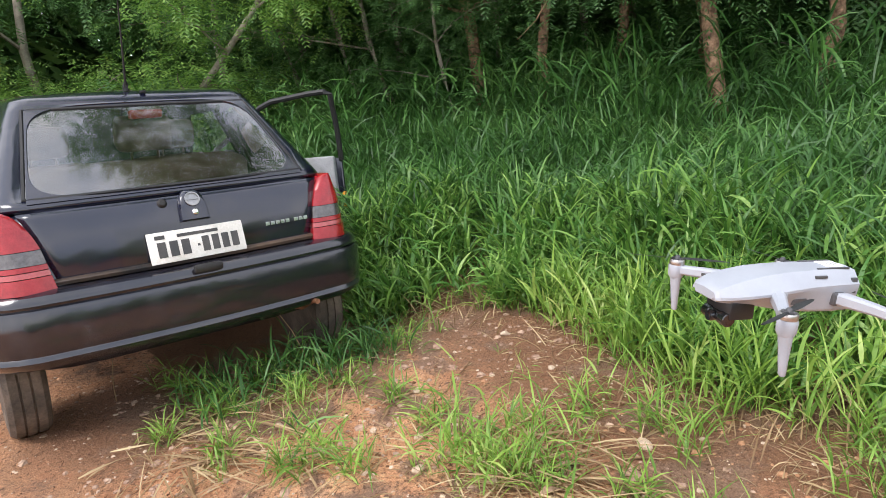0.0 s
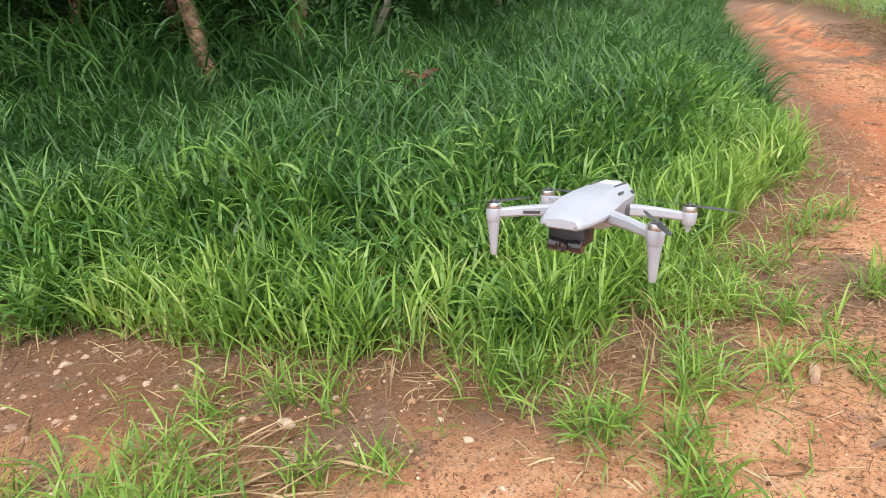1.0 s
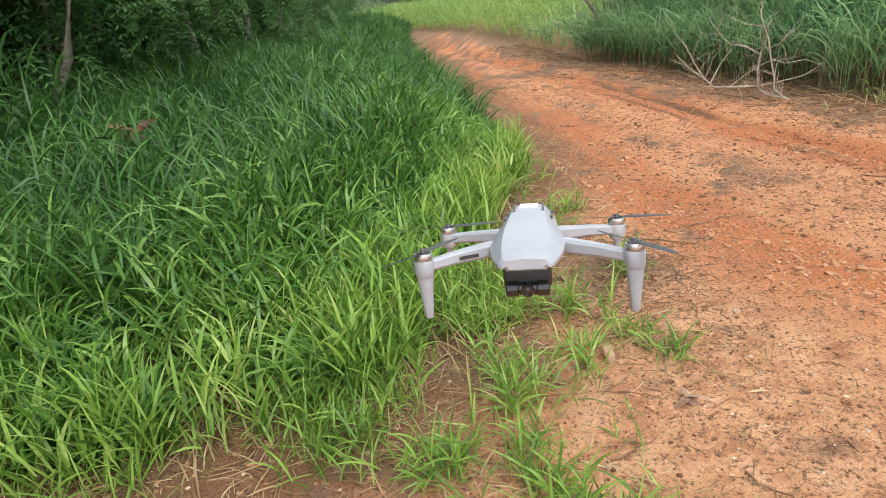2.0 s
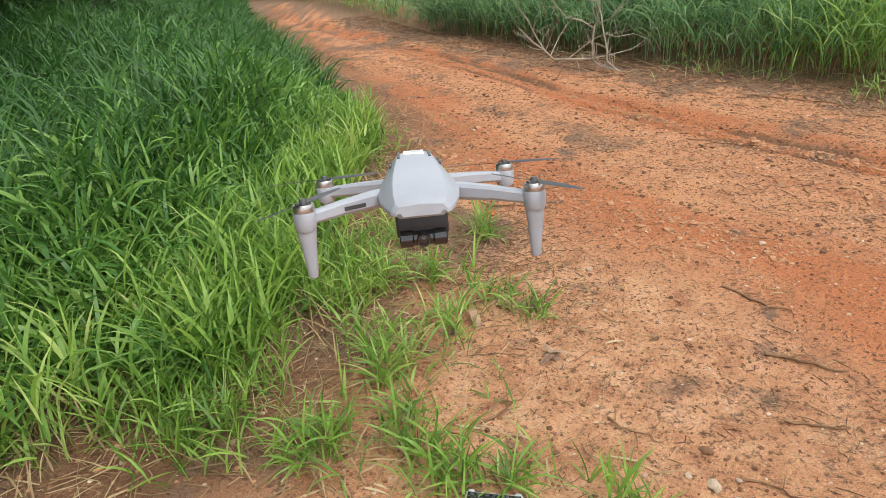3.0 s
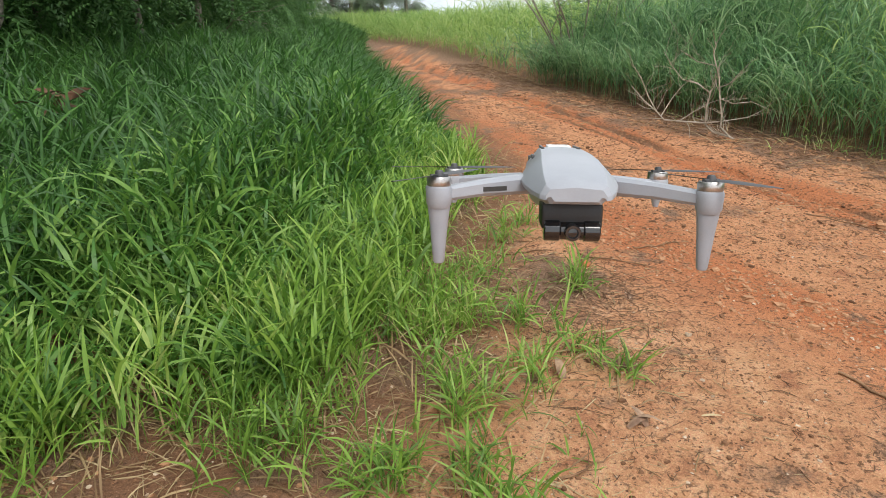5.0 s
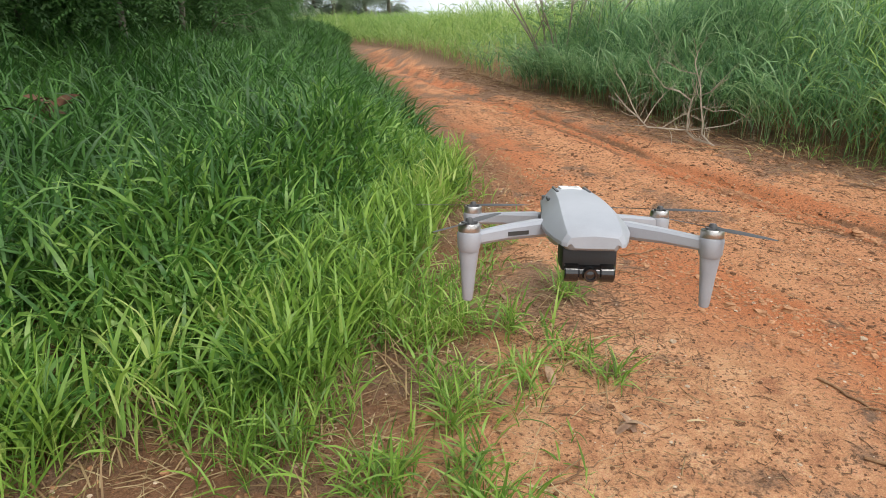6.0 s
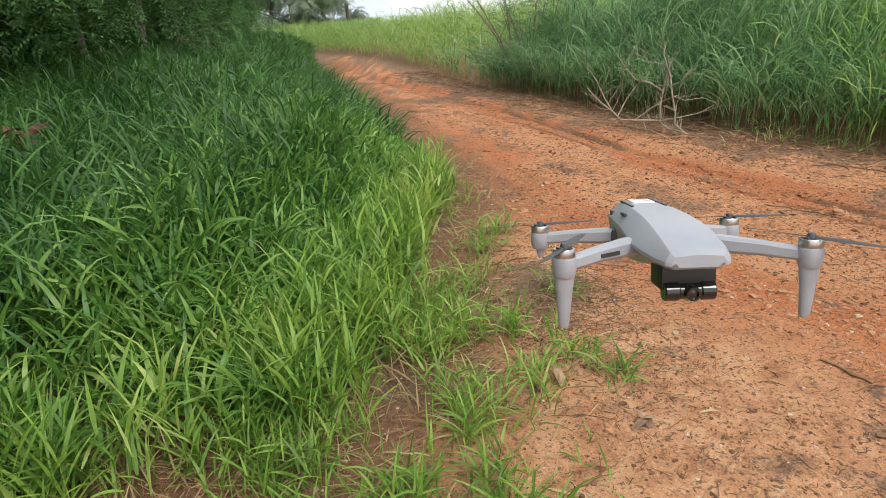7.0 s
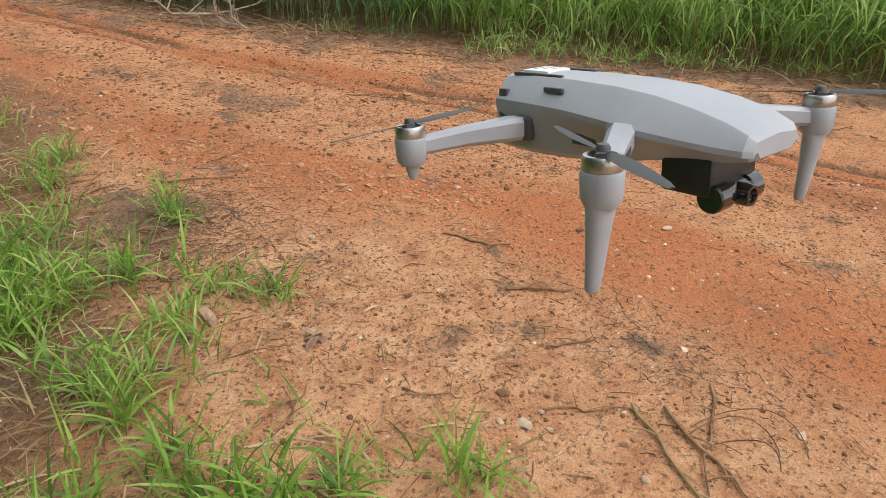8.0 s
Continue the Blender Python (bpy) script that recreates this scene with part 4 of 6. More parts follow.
# trunks that stand clear at the edge: kind, x, y, turn, size
for row in ((0, -4.3, 4.1, 51, 1.0), (1, -4.2, 4.66, 60, 1.0), (1, -6.16, 3.15, 200, 0.95), (0, -6.65, 2.65, 60, 1.05), (2, -4.25, 5.4, -10, 1.1), (2, -4.4, 5.6, 30, 1.0), (1, -7.2, 4.4, 120, 1.1), (1, -6.4, 4.9, 20, 1.0),
            (2, -7.6, 1.3, 150, 1.1), (2, -7.1, 1.7, 160, 1.0), (2, -8.6, 0.8, 170, 1.2), (2, -6.2, 2.1, 140, 0.7), (1, -4.9, 6.8, 0, 1.0), (2, -8.2, 2.9, 90, 1.1),
            (3, -4.7, 7.4, 0, 1.0), (3, -4.4, 9.0, 80, 1.0), (3, -4.3, 10.7, 200, 1.0), (3, -4.6, 12.6, 290, 1.05), (3, -4.9, 14.6, 20, 1.05), (3, -5.3, 17.0, 110, 1.1), (3, -5.9, 19.6, 190, 1.1), (3, -5.2, 6.3, 130, 0.95), (3, -5.8, 8.4, 310, 1.1), (3, -5.4, 9.8, 80, 1.05), (3, -5.3, 11.8, 160, 1.1), (3, -5.6, 14.2, 240, 1.15), (3, -6.0, 16.8, 300, 1.2), (3, -6.6, 19.6, 30, 1.25), (3, -7.4, 22.6, 120, 1.3), (4, -8.4, 25.8, 0, 1.2),
            (3, -7.0, 6.2, 45, 1.2), (3, -8.6, 4.6, 100, 1.2), (3, -9.0, 2.0, 220, 1.2), (3, -9.4, -0.6, 10, 1.2), (3, -9.2, -3.0, 70, 1.3), (4, -7.0, -2.5, 0, 1.0), (4, -7.7, -1.2, 100, 1.05), (4, -8.0, -3.6, 60, 1.1), (3, -7.2, 9.0, 200, 1.3), (3, -7.4, 12.0, 320, 1.3), (3, -8.0, 15.5, 15, 1.3), (4, -6.9, -4.9, 200, 1.1),
            (3, -10.4, 3.4, 190, 1.3), (3, -10.6, 6.4, 290, 1.3), (3, -10.8, 0.6, 330, 1.3)):
    plant(*row)
for src in kinds:
    if "set" in src:
        del src["set"]

# depth of the wood: leaves beyond counting
n = 22000
wx, wy, wz = rng.uniform(-19, -10.2, n), rng.uniform(-13, 34, n), rng.uniform(0, 1, n) ** 0.8 * 10.0
wx = wx + 0.25 * np.maximum(0, wy - 14) * 0.4
V, Q, T = fronds(np.stack([wx, wy, wz + 0.2], 1), rng.uniform(0, 6.28, n), rng.uniform(-0.8, 0.5, n), rng.uniform(0.7, 1.2, n), 5, 0.34, 0.21)
tagged(new("deep_wood_leaves", mesh_np("deep_wood_leaves", V, Q, T, M["leaf"], False)), "dense dark foliage deep in the wood", "foliage", kind="stuff")
n = 9000
wx, wy, wz = rng.uniform(-10.5, -4.8, n), rng.uniform(4.2, 30, n), rng.uniform(3.6, 7.5, n)
wx = wx - 0.09 * np.maximum(0, wy - 12)
V, Q, T = fronds(np.stack([wx, wy, wz], 1), rng.uniform(0, 6.28, n), rng.uniform(-0.8, 0.4, n), rng.uniform(0.5, 0.9, n), 6, 0.17, 0.09)
tagged(new("canopy_leaves", mesh_np("canopy_leaves", V, Q, T, M["leaf"], False)), "dark leaf canopy over the wood's edge", "foliage", kind="stuff")
n = 7000
wx, wy, wz = rng.uniform(-5.2, -1.8, n), rng.uniform(-1.2, 3.2, n), rng.uniform(5.4, 6.8, n)
ok = fbm(wx * 1.3, wy * 1.3, 3, 99) + 0.10 * (wy - 0.4) > 0.03
V, Q, T = fronds(np.stack([wx, wy, wz], 1)[ok], rng.uniform(0, 6.28, ok.sum()), rng.uniform(-0.8, 0.4, ok.sum()), rng.uniform(0.25, 0.5, ok.sum()), 7, 0.05, 0.022)
tagged(new("overhanging_leaves", mesh_np("overhanging_leaves", V, Q, T, M["leaf"], False)), "leafy branches hanging over the parked car", "foliage", kind="stuff")
n = 5200
wx, wy, wz = rng.uniform(-17, -13.5, n), rng.uniform(-15, 34, n), rng.uniform(0, 9, n)
V, Q, T = fronds(np.stack([wx, wy, wz], 1), rng.uniform(0, 6.28, n), rng.uniform(-0.9, 0.5, n), rng.uniform(0.8, 1.4, n), 5, 0.6, 0.42)
tagged(new("far_wood_leaves", mesh_np("far_wood_leaves", V, Q, T, M["leaf"], False)), "closed dark foliage at the back of the wood", "foliage", kind="stuff")
n = 11000
wx, wy, wz = rng.uniform(-9.5, -4.1, n), rng.uniform(5.0, 24, n), rng.uniform(2.2, 5.5, n)
wx = wx - 0.09 * np.maximum(0, wy - 12)
V, Q, T = fronds(np.stack([wx, wy, wz], 1), rng.uniform(0, 6.28, n), rng.uniform(-0.9, 0.3, n), rng.uniform(0.35, 0.7, n), 7, 0.085, 0.036)
tagged(new("hanging_leaves", mesh_np("hanging_leaves", V, Q, T, M["leaf"], False)), "dark leaves hanging low at the wood's edge", "foliage", kind="stuff")
n = 8500
wx, wy, wz = rng.uniform(-7.5, -3.9, n), rng.uniform(5.2, 18, n), rng.uniform(1.0, 2.8, n)
wx = wx - 0.09 * np.maximum(0, wy - 12)
V, Q, T = fronds(np.stack([wx, wy, wz], 1), rng.uniform(0, 6.28, n), rng.uniform(-0.9, 0.3, n), rng.uniform(0.35, 0.7, n), 7, 0.085, 0.036)
tagged(new("low_hanging_leaves", mesh_np("low_hanging_leaves", V, Q, T, M["leaf"], False)), "dark leaves drooping over the tall grass", "foliage", kind="stuff")
# undergrowth between the trunks
x, y = scatter(9000, -12.0, -3.6, -5.0, 24.0, lambda x, y: in_left(x, y) & (line_dist(x, y, EDGE_L) > 3.4))
n = len(x)
V, Q, T = fronds(np.stack([x, y, height(x, y) + rng.uniform(0.1, 1.3, n)], 1), rng.uniform(0, 6.28, n), rng.uniform(-0.5, 0.8, n), rng.uniform(0.25, 0.5, n), 7, 0.07, 0.03)
tagged(new("undergrowth", mesh_np("undergrowth", V, Q, T, M["leaf"], False)), "dark leafy undergrowth between the trunks", "foliage", kind="stuff")

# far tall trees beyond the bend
far = tree("far_tree", "tall grey-green tree, paled for haze, far beyond the bend", 15.0, (0.05, 0.02), 31, M["leaf_far"], M["bark_grey"], 1500, 0.04, 0.2, 1.5, 0.4, "far trees", 0.55, 0.3, 0.14)
far.matrix_world = pose(-9.5, 60, float(height(-9.5, 60)) - 0.3)
for fx, fy, ft in ((-12.0, 58, 70), (-14.5, 61, 200), (-17.5, 57, 140), (-21, 60, 20), (-25, 62, 260), (-8.2, 66, 310)):
    copy_thing(far, pose(fx, fy, float(height(fx, fy)) - 0.3, 0, 0, ft))


# ---- bare shrub and fallen branch on the bank ----
def twiggy(bm, p, d, length, r, depth, rnd, bend=0.3):
    pts, q, dd = [], Vector(p), Vector(d).normalized()
    for i in range(6):
        pts.append(q.copy())
        dd = (dd + Vector((rnd.uniform(-bend, bend), rnd.uniform(-bend, bend), rnd.uniform(-bend, bend) * 0.8))).normalized()
        q = q + dd * length / 5
    tube(bm, pts, [r * (1 - 0.75 * i / 5) for i in range(6)], 5)
    if depth:
        for i in range(1, 6):
            if rnd.random() < 0.75:
                side = Vector((rnd.uniform(-1, 1), rnd.uniform(-1, 1), rnd.uniform(-0.3, 1)))
                twiggy(bm, pts[i], dd + side, length * rnd.uniform(0.3, 0.6), r * 0.5, depth - 1, rnd, bend)


rnd = random.Random(5)
shrub = thing("shrub", "bare-stemmed dark shrub rising out of the bank grass", "shrub", m=pose(1.35, 10.6, float(height(1.35, 10.6))))
for i in range(9):
    bm = bmesh.new()
    a = i * 0.7
    twiggy(bm, (0.12 * math.cos(a), 0.12 * math.sin(a), 0), (0.5 * math.cos(a), 0.4 * math.sin(a), 1), 2.0, 0.018, 1, rnd, 0.16)
    part("stem", bm, M["bark_grey"], shrub)
g = np.random.default_rng(3)
k = 420
at = np.stack([g.normal(0, 0.35, k), g.normal(0, 0.35, k), g.uniform(0.7, 2.0, k)], 1)
V, Q, T = fronds(at, g.uniform(0, 6.28, k), g.uniform(-0.4, 0.9, k), g.uniform(0.12, 0.25, k), 5, 0.045, 0.02)
crown = new("leaves", mesh_np("leaves", V, Q, T, M["leaf"], False))
crown.parent = shrub

dead = thing("fallen_branch", "bleached leafless branch lying against the grassy bank", "dead branch", m=pose(2.27, 6.50, float(height(2.27, 6.50)) + 0.03))
rnd = random.Random(8)
BOUGHS = [  # thickness, then places across and up along each limb
    (0.013, ((0.05, -0.03), (0, 0.01), (-0.085, 0.085), (-0.075, 0.18), (-0.113, 0.33), (-0.15, 0.50), (-0.21, 0.71), (-0.20, 0.81))),
    (0.013, ((0.0, 0.0), (-0.14, 0.04), (-0.217, 0.113), (-0.37, 0.12), (-0.557, 0.132), (-0.65, 0.21), (-0.755, 0.30), (-0.87, 0.425))),
    (0.008, ((-0.65, 0.21), (-0.727, 0.34), (-0.81, 0.50), (-0.896, 0.62))),
    (0.007, ((-0.60, 0.17), (-0.53, 0.33), (-0.443, 0.453))),
    (0.010, ((-0.217, 0.113), (-0.213, 0.255), (-0.19, 0.40), (-0.15, 0.46))),
    (0.008, ((-0.20, 0.38), (-0.31, 0.46), (-0.443, 0.49), (-0.547, 0.604), (-0.632, 0.726))),
    (0.006, ((-0.18, 0.61), (-0.33, 0.64), (-0.47, 0.735), (-0.42, 0.80))),
    (0.006, ((-0.13, 0.42), (-0.05, 0.46), (0.01, 0.54), (0.08, 0.58))),
    (0.006, ((-0.113, 0.33), (0.01, 0.29), (0.16, 0.31), (0.26, 0.27))),
    (0.007, ((-0.217, 0.113), (-0.03, 0.14), (0.16, 0.17), (0.28, 0.24))),
    (0.006, ((-0.45, 0.125), (-0.31, 0.215), (-0.18, 0.29), (-0.05, 0.33)))]
for i, (r, line) in enumerate(BOUGHS):
    bm = bmesh.new()
    lean = rnd.uniform(-0.12, 0.12)
    pts = [Vector((x + rnd.uniform(-0.008, 0.008), lean * j / len(line) + 0.12 * z, z)) for j, (x, z) in enumerate(line)]
    tube(bm, pts, [r * (0.85 - 0.62 * j / len(pts)) for j in range(len(pts))], 6)
    for j in range(1, len(pts)):
        for _ in range(2):
            d = (pts[j] - pts[j - 1]).normalized() * 0.7 + Vector((rnd.uniform(-1, 1), rnd.uniform(-0.7, 0.4), rnd.uniform(-0.3, 0.8)))
            twiggy(bm, pts[j - 1].lerp(pts[j], rnd.random()), d, rnd.uniform(0.12, 0.34), r * 0.28, 1 if j % 2 else 0, rnd, 0.3)
    part("main_limb" if i < 2 else "limb", bm, M["dead_wood"], dead)

# a clump of dead brown leaves caught in the grass
clump = thing("dead_leaf_clump", "clump of dead brown leaves caught in the grass", "dead leaves", m=pose(-2.24, 3.92, 0.69))
g = np.random.default_rng(9)
for i in range(15):
    one = blades(np.array([[g.normal(0, 0.05), g.normal(0, 0.05), g.normal(0, 0.03)]]), np.array([g.uniform(0, 6.28)]), np.array([g.uniform(-0.5, 0.6)]), np.array([g.uniform(0.10, 0.17)]), np.array([0.042]), np.array([g.uniform(0.2, 1.3)]), 5, np.array([g.normal(0, 0.8)]))
    lf = new("dead_leaf", mesh_np("dead_leaf", *one, M["brown_leaf"]))
    lf.parent = clump
bm = bmesh.new()
tube(bm, [(0, 0, -0.68), (0.01, 0.0, -0.3), (0, 0, 0.02)], [0.006, 0.005, 0.004], 5)
part("stalk", bm, M["twig"], clump)


# ---- the parked car ----
def lerp(a, b, t):
    return a + (b - a) * t


def car_body(root):
    stations = [0.075, 0.085, 0.11, 0.16, 0.22] + [0.27 + 0.045 * i for i in range(14)] + [1.0, 1.3, 1.7, 2.1, 2.5] + [2.68 + 0.045 * i for i in range(15)] + [3.4, 3.52, 3.6, 3.66]
    rings = []
    for y in stations:
        w = np.interp(y, [0.075, 0.085, 0.11, 0.16, 0.3, 0.6, 1.2, 2.4, 3.1, 3.4, 3.6, 3.66], [0.60, 0.66, 0.70, 0.735, 0.77, 0.79, 0.80, 0.79, 0.76, 0.70, 0.58, 0.50])
        zt = np.interp(y, [0.075, 0.11, 0.2, 2.5, 2.75, 3.2, 3.5, 3.66], [0.93, 0.965, 0.98, 0.97, 0.93, 0.87, 0.78, 0.66])
        zb = np.interp(y, [0.075, 0.3, 3.3, 3.66], [0.40, 0.24, 0.24, 0.34])
        for wy in (0.56, 3.0):
            dy = abs(y - wy)
            if dy < 0.33:
                zb = max(zb, 0.27 + math.sqrt(0.33 ** 2 - dy ** 2))
        ring = []
        for i in range(28):
            a = 2 * math.pi * (i + 0.5) / 28
            c, s = math.cos(a), math.sin(a)
            px = w * math.copysign(abs(c) ** 0.32, c)
            pz = (zt + zb) / 2 + (zt - zb) / 2 * math.copysign(abs(s) ** 0.32, s)
            px *= 1 - 0.06 * max(0, (pz - 0.62) / 0.36) ** 2 - 0.04 * max(0, (0.5 - pz) / 0.3)
            py = y + (0.16 * max(0, pz - 0.55) if y < 0.12 else 0.16 * max(0, pz - 0.55) * max(0, 1 - (y - 0.12) / 0.5))
            ring.append((px, py, pz))
        rings.append(ring)
    bm = bmesh.new()
    loft(bm, rings)
    part("body", bm, M["paint"], root, "glossy black paint with dust", sharp=60)


def ring_at(u):
    """One level of the cabin, from the belt line (0) to the roof's rim (1): plan points, from the rear window's middle round the right side."""
    yr, yf, hw, wr = lerp(0.13, 0.585, u), lerp(2.72, 1.85, u), lerp(0.715, 0.545, u ** 1.15), lerp(0.585, 0.475, u)
    z = lerp(0.96, 1.392, u)
    pts = [(wr * f, yr + 0.045 * f ** 2.2 - 0.035 * (1 - f * f) * math.sin(u * math.pi) * 0.6) for f in (0, 0.25, 0.5, 0.75, 0.93, 1.0)]
    pts += [(lerp(wr, hw, 0.55), yr + 0.075), (lerp(wr, hw, 0.88), yr + 0.14), (hw, yr + 0.26)]
    ys = [yr + 0.32, lerp(1.12, 1.15, u), lerp(1.22, 1.24, u), lerp(2.32, 1.62, u), lerp(2.42, 1.70, u)]
    pts += [(hw + 0.012 * math.sin(math.pi * (yy - yr) / (yf - yr)), yy) for yy in ys]
    pts += [(hw * 0.93, lerp(2.58, 1.80, u)), (hw * 0.82, lerp(2.68, 1.85, u)), (hw * 0.4, lerp(2.76, 1.89, u)), (0, lerp(2.78, 1.9, u))]
    return [(x, y, z) for x, y in pts]


def car_cabin(root):
    us = [0, 0.07, 0.28, 0.5, 0.72, 0.90, 1.0]
    rows = []
    for u in us:
        half = ring_at(u)
        rows.append(half + [(-x, y, z) for x, y, z in half[-2:0:-1]])
    top = rows[-1]
    cx, cy = 0.0, 1.22
    for f, dz in ((0.97, 0.014), (0.86, 0.030), (0.6, 0.047), (0.3, 0.054)):
        rows.append([(cx + (x - cx) * f, cy + (y - cy) * f, z + dz) for x, y, z in top])
    k, half_n = len(rows[0]), len(ring_at(0))
    kind = {}
    for i in range(k):
        j = i if i < half_n - 1 else k - 1 - i
        kind[i] = "rear_window" if j <= 4 else "quarter_window" if j == 9 else "side_window" if j == 11 else "windscreen" if j >= 15 else ""
    shell, wins = bmesh.new(), {}
    vs = {}

    def vert(bm, r, i):
        key = (id(bm), r, i)
        if key not in vs:
            vs[key] = bm.verts.new(rows[r][i])
        return vs[key]
    for r in range(len(rows) - 1):
        for i in range(k):
            j = (i + 1) % k
            name = kind[i] if 1 <= r <= 4 else ""
            if name in ("quarter_window", "side_window"):
                name = name + ("+" if i < half_n - 1 else "-")
            bm = wins.setdefault(name, bmesh.new()) if name else shell
            bm.faces.new([vert(bm, r, i), vert(bm, r, j), vert(bm, r + 1, j), vert(bm, r + 1, i)])
    shell.faces.new([vert(shell, len(rows) - 1, i) for i in range(k)])
    ob = part("cabin", shell, M["paint"], root, "black roof and pillars", sharp=50)
    sol = ob.modifiers.new("thick", "SOLIDIFY")
    sol.thickness, sol.offset = 0.028, -1
    for name, bm in wins.items():
        if name == "side_window+":
            bm.free()
            continue
        rim = bm.copy()
        ob = part(name.rstrip("+-"), bm, M["glass"], root, "dusty clear glass")
        ob.visible_shadow = False
        # black rubber seal round the pane
        loops = [e for e in rim.edges if len(e.link_faces) == 1]
        sb = bmesh.new()
        e = loops[0]
        at, ring = e.verts[1], [e.verts[0].co.copy()]
        while len(ring) < len(loops) + 1:
            ring.append(at.co.copy())
            e = next(o for o in at.link_edges if o is not e and len(o.link_faces) == 1)
            at = e.other_vert(at)
        tube(sb, ring, 0.008, 6)
        rim.free()
        part("window_seal", sb, M["rubber_seal"], ob, "black rubber seal")


def rear_border(root):
    """The black band round the rear glass, with its rounded inner corners."""
    def on_glass(f, u, out):
        lo = ring_at(u)
        x = abs(f) * lo[5][0]
        y = np.interp(x, [p[0] for p in lo[:6]], [p[1] for p in lo[:6]])
        return (math.copysign(x, f), y - out * 0.7, lo[0][2] + out * 0.7)
    bm = bmesh.new()
    outer, inner, lip = [], [], []
    for i in range(72):
        a = 2 * math.pi * i / 72
        ca, sa = math.cos(a), math.sin(a)
        k = 1 / max(abs(ca), abs(sa))
        outer.append(on_glass(ca * k * 0.985, 0.485 + 0.455 * sa * k, 0.005))
        ex = (abs(ca) ** 5 + abs(sa) ** 5) ** (-1 / 5)
        inner.append(on_glass(ca * ex * 0.972, 0.485 + 0.443 * sa * ex, 0.006))
        lip.append(on_glass(ca * ex * 0.967, 0.485 + 0.439 * sa * ex, 0.001))
    loft(bm, [outer, inner, lip], (False, False))
    part("window_border", bm, M["paint"], root, "black band round the rear glass")


def sweep(bm, plan, profile, ends=True):
    """A profile of (outward, height) pairs along a plan line of points."""
    rings = []
    for i, p in enumerate(plan):
        a, b = Vector(plan[max(i - 1, 0)]), Vector(plan[min(i + 1, len(plan) - 1)])
        t = (b - a).normalized()
        nrm = Vector((t.y, -t.x))
        rings.append([(p[0] + nrm.x * o, p[1] + nrm.y * o, z) for o, z in profile])
    loft(bm, rings, (ends, ends))


def arc_plan(w, y_mid, bow, y_side, r=0.2, n=18):
    """Plan line across the rear of the car that wraps round both corners."""
    pts = []
    for i in range(n + 1):
        f = -1 + 2 * i / n
        pts.append((f * (w - r), y_mid + bow * f * f))
    right = [(w - r + r * math.sin(a), y_mid + bow + r * (1 - math.cos(a))) for a in [math.pi / 2 * j / 6 for j in range(1, 7)]] + [(w, y_side)]
    left = [(-x, y) for x, y in right[::-1]]
    return left + pts + right


def tail_lamp(root, s):
    """Rear lamp that wraps round the corner, red over smoked over red."""
    lamp = new("tail_lamp")
    lamp.parent = root
    tagged(lamp, "red rear lamp with a smoked middle band")
    for name, z0, z1, mat, label in (("red_lens", 0.655, 0.712, "red_lens", "red plastic lens"), ("clear_lens", 0.715, 0.735, "pale_lens", "pale pink strip of the lamp"), ("red_lens", 0.738, 0.757, "red_lens", "red plastic lens"),
                                    ("smoked_lens", 0.759, 0.812, "smoke_lens", "smoked plastic lens"), ("red_lens", 0.814, 0.958, "red_lens", "red plastic lens")):
        bm = bmesh.new()
        rings = []
        for j in range(12):
            z = lerp(z0, z1, j / 11)
            f = max(0.0, (z - 0.80) / 0.160)
            dome = 1 - math.sqrt(max(0.0, 1 - f * f))
            inner = np.interp(z, [0.655, 0.80, 0.96], [0.535, 0.562, 0.60]) + 0.075 * dome
            outer = np.interp(z, [0.655, 0.85, 0.96], [0.757, 0.748, 0.735]) - 0.035 * dome
            back = 0.16 * max(0, z - 0.55)
            ring = []
            for i in range(9):
                f = i / 8
                xx = lerp(inner, outer, f)
                yy = 0.050 + back + 0.015 * f + 0.13 * max(0, f - 0.55) ** 2 * 3 + 0.03 * dome
                bulge = -0.018 * math.sin(math.pi * f) ** 0.5
                ring.append((s * xx, yy + bulge, z))
            ring += [(s * outer, 0.26 + back, z), (s * inner, 0.16 + back, z)]
            rings.append(ring)
        loft(bm, rings)
        part(name, bm, M[mat], lamp, label, sharp=55)


def wheel(root, x, y):
    w = new("wheel")
    w.parent = root
    w.location = (x, y, 0.25)
    m = Matrix.Rotation(radians(90), 4, "Y")
    bm = bmesh.new()
    lathe(bm, [(0.175, -0.075), (0.23, -0.082), (0.262, -0.078), (0.276, -0.062), (0.280, -0.058), (0.280, -0.026), (0.272, -0.024), (0.272, -0.018), (0.281, -0.016), (0.281, 0.016), (0.272, 0.018), (0.272, 0.024), (0.280, 0.026), (0.280, 0.058), (0.276, 0.062), (0.262, 0.078), (0.23, 0.082), (0.175, 0.075)], 64, m)
    part("tyre", bm, M["tyre"], w, "dusty black rubber tyre", sharp=30)
    bm = bmesh.new()
    lathe(bm, [(0.02, 0.05), (0.06, 0.052), (0.08, 0.035), (0.13, 0.03), (0.165, 0.055), (0.178, 0.07), (0.178, -0.06), (0.12, -0.05), (0.02, -0.05)], 28, m if x > 0 else m @ Matrix.Rotation(math.pi, 4, "X"))
    part("rim", bm, M["steel_rim"], w, "dull steel rim")


def on_rear(x, z, out=0.0):
    """A place on the tailgate's skin."""
    return Vector((x, 0.062 + 0.16 * max(0, z - 0.55) + 0.02 * (x / 0.5) ** 2 - 0.02 * max(0.0, 1 - ((z - 0.81) / 0.145) ** 2) - out, z))


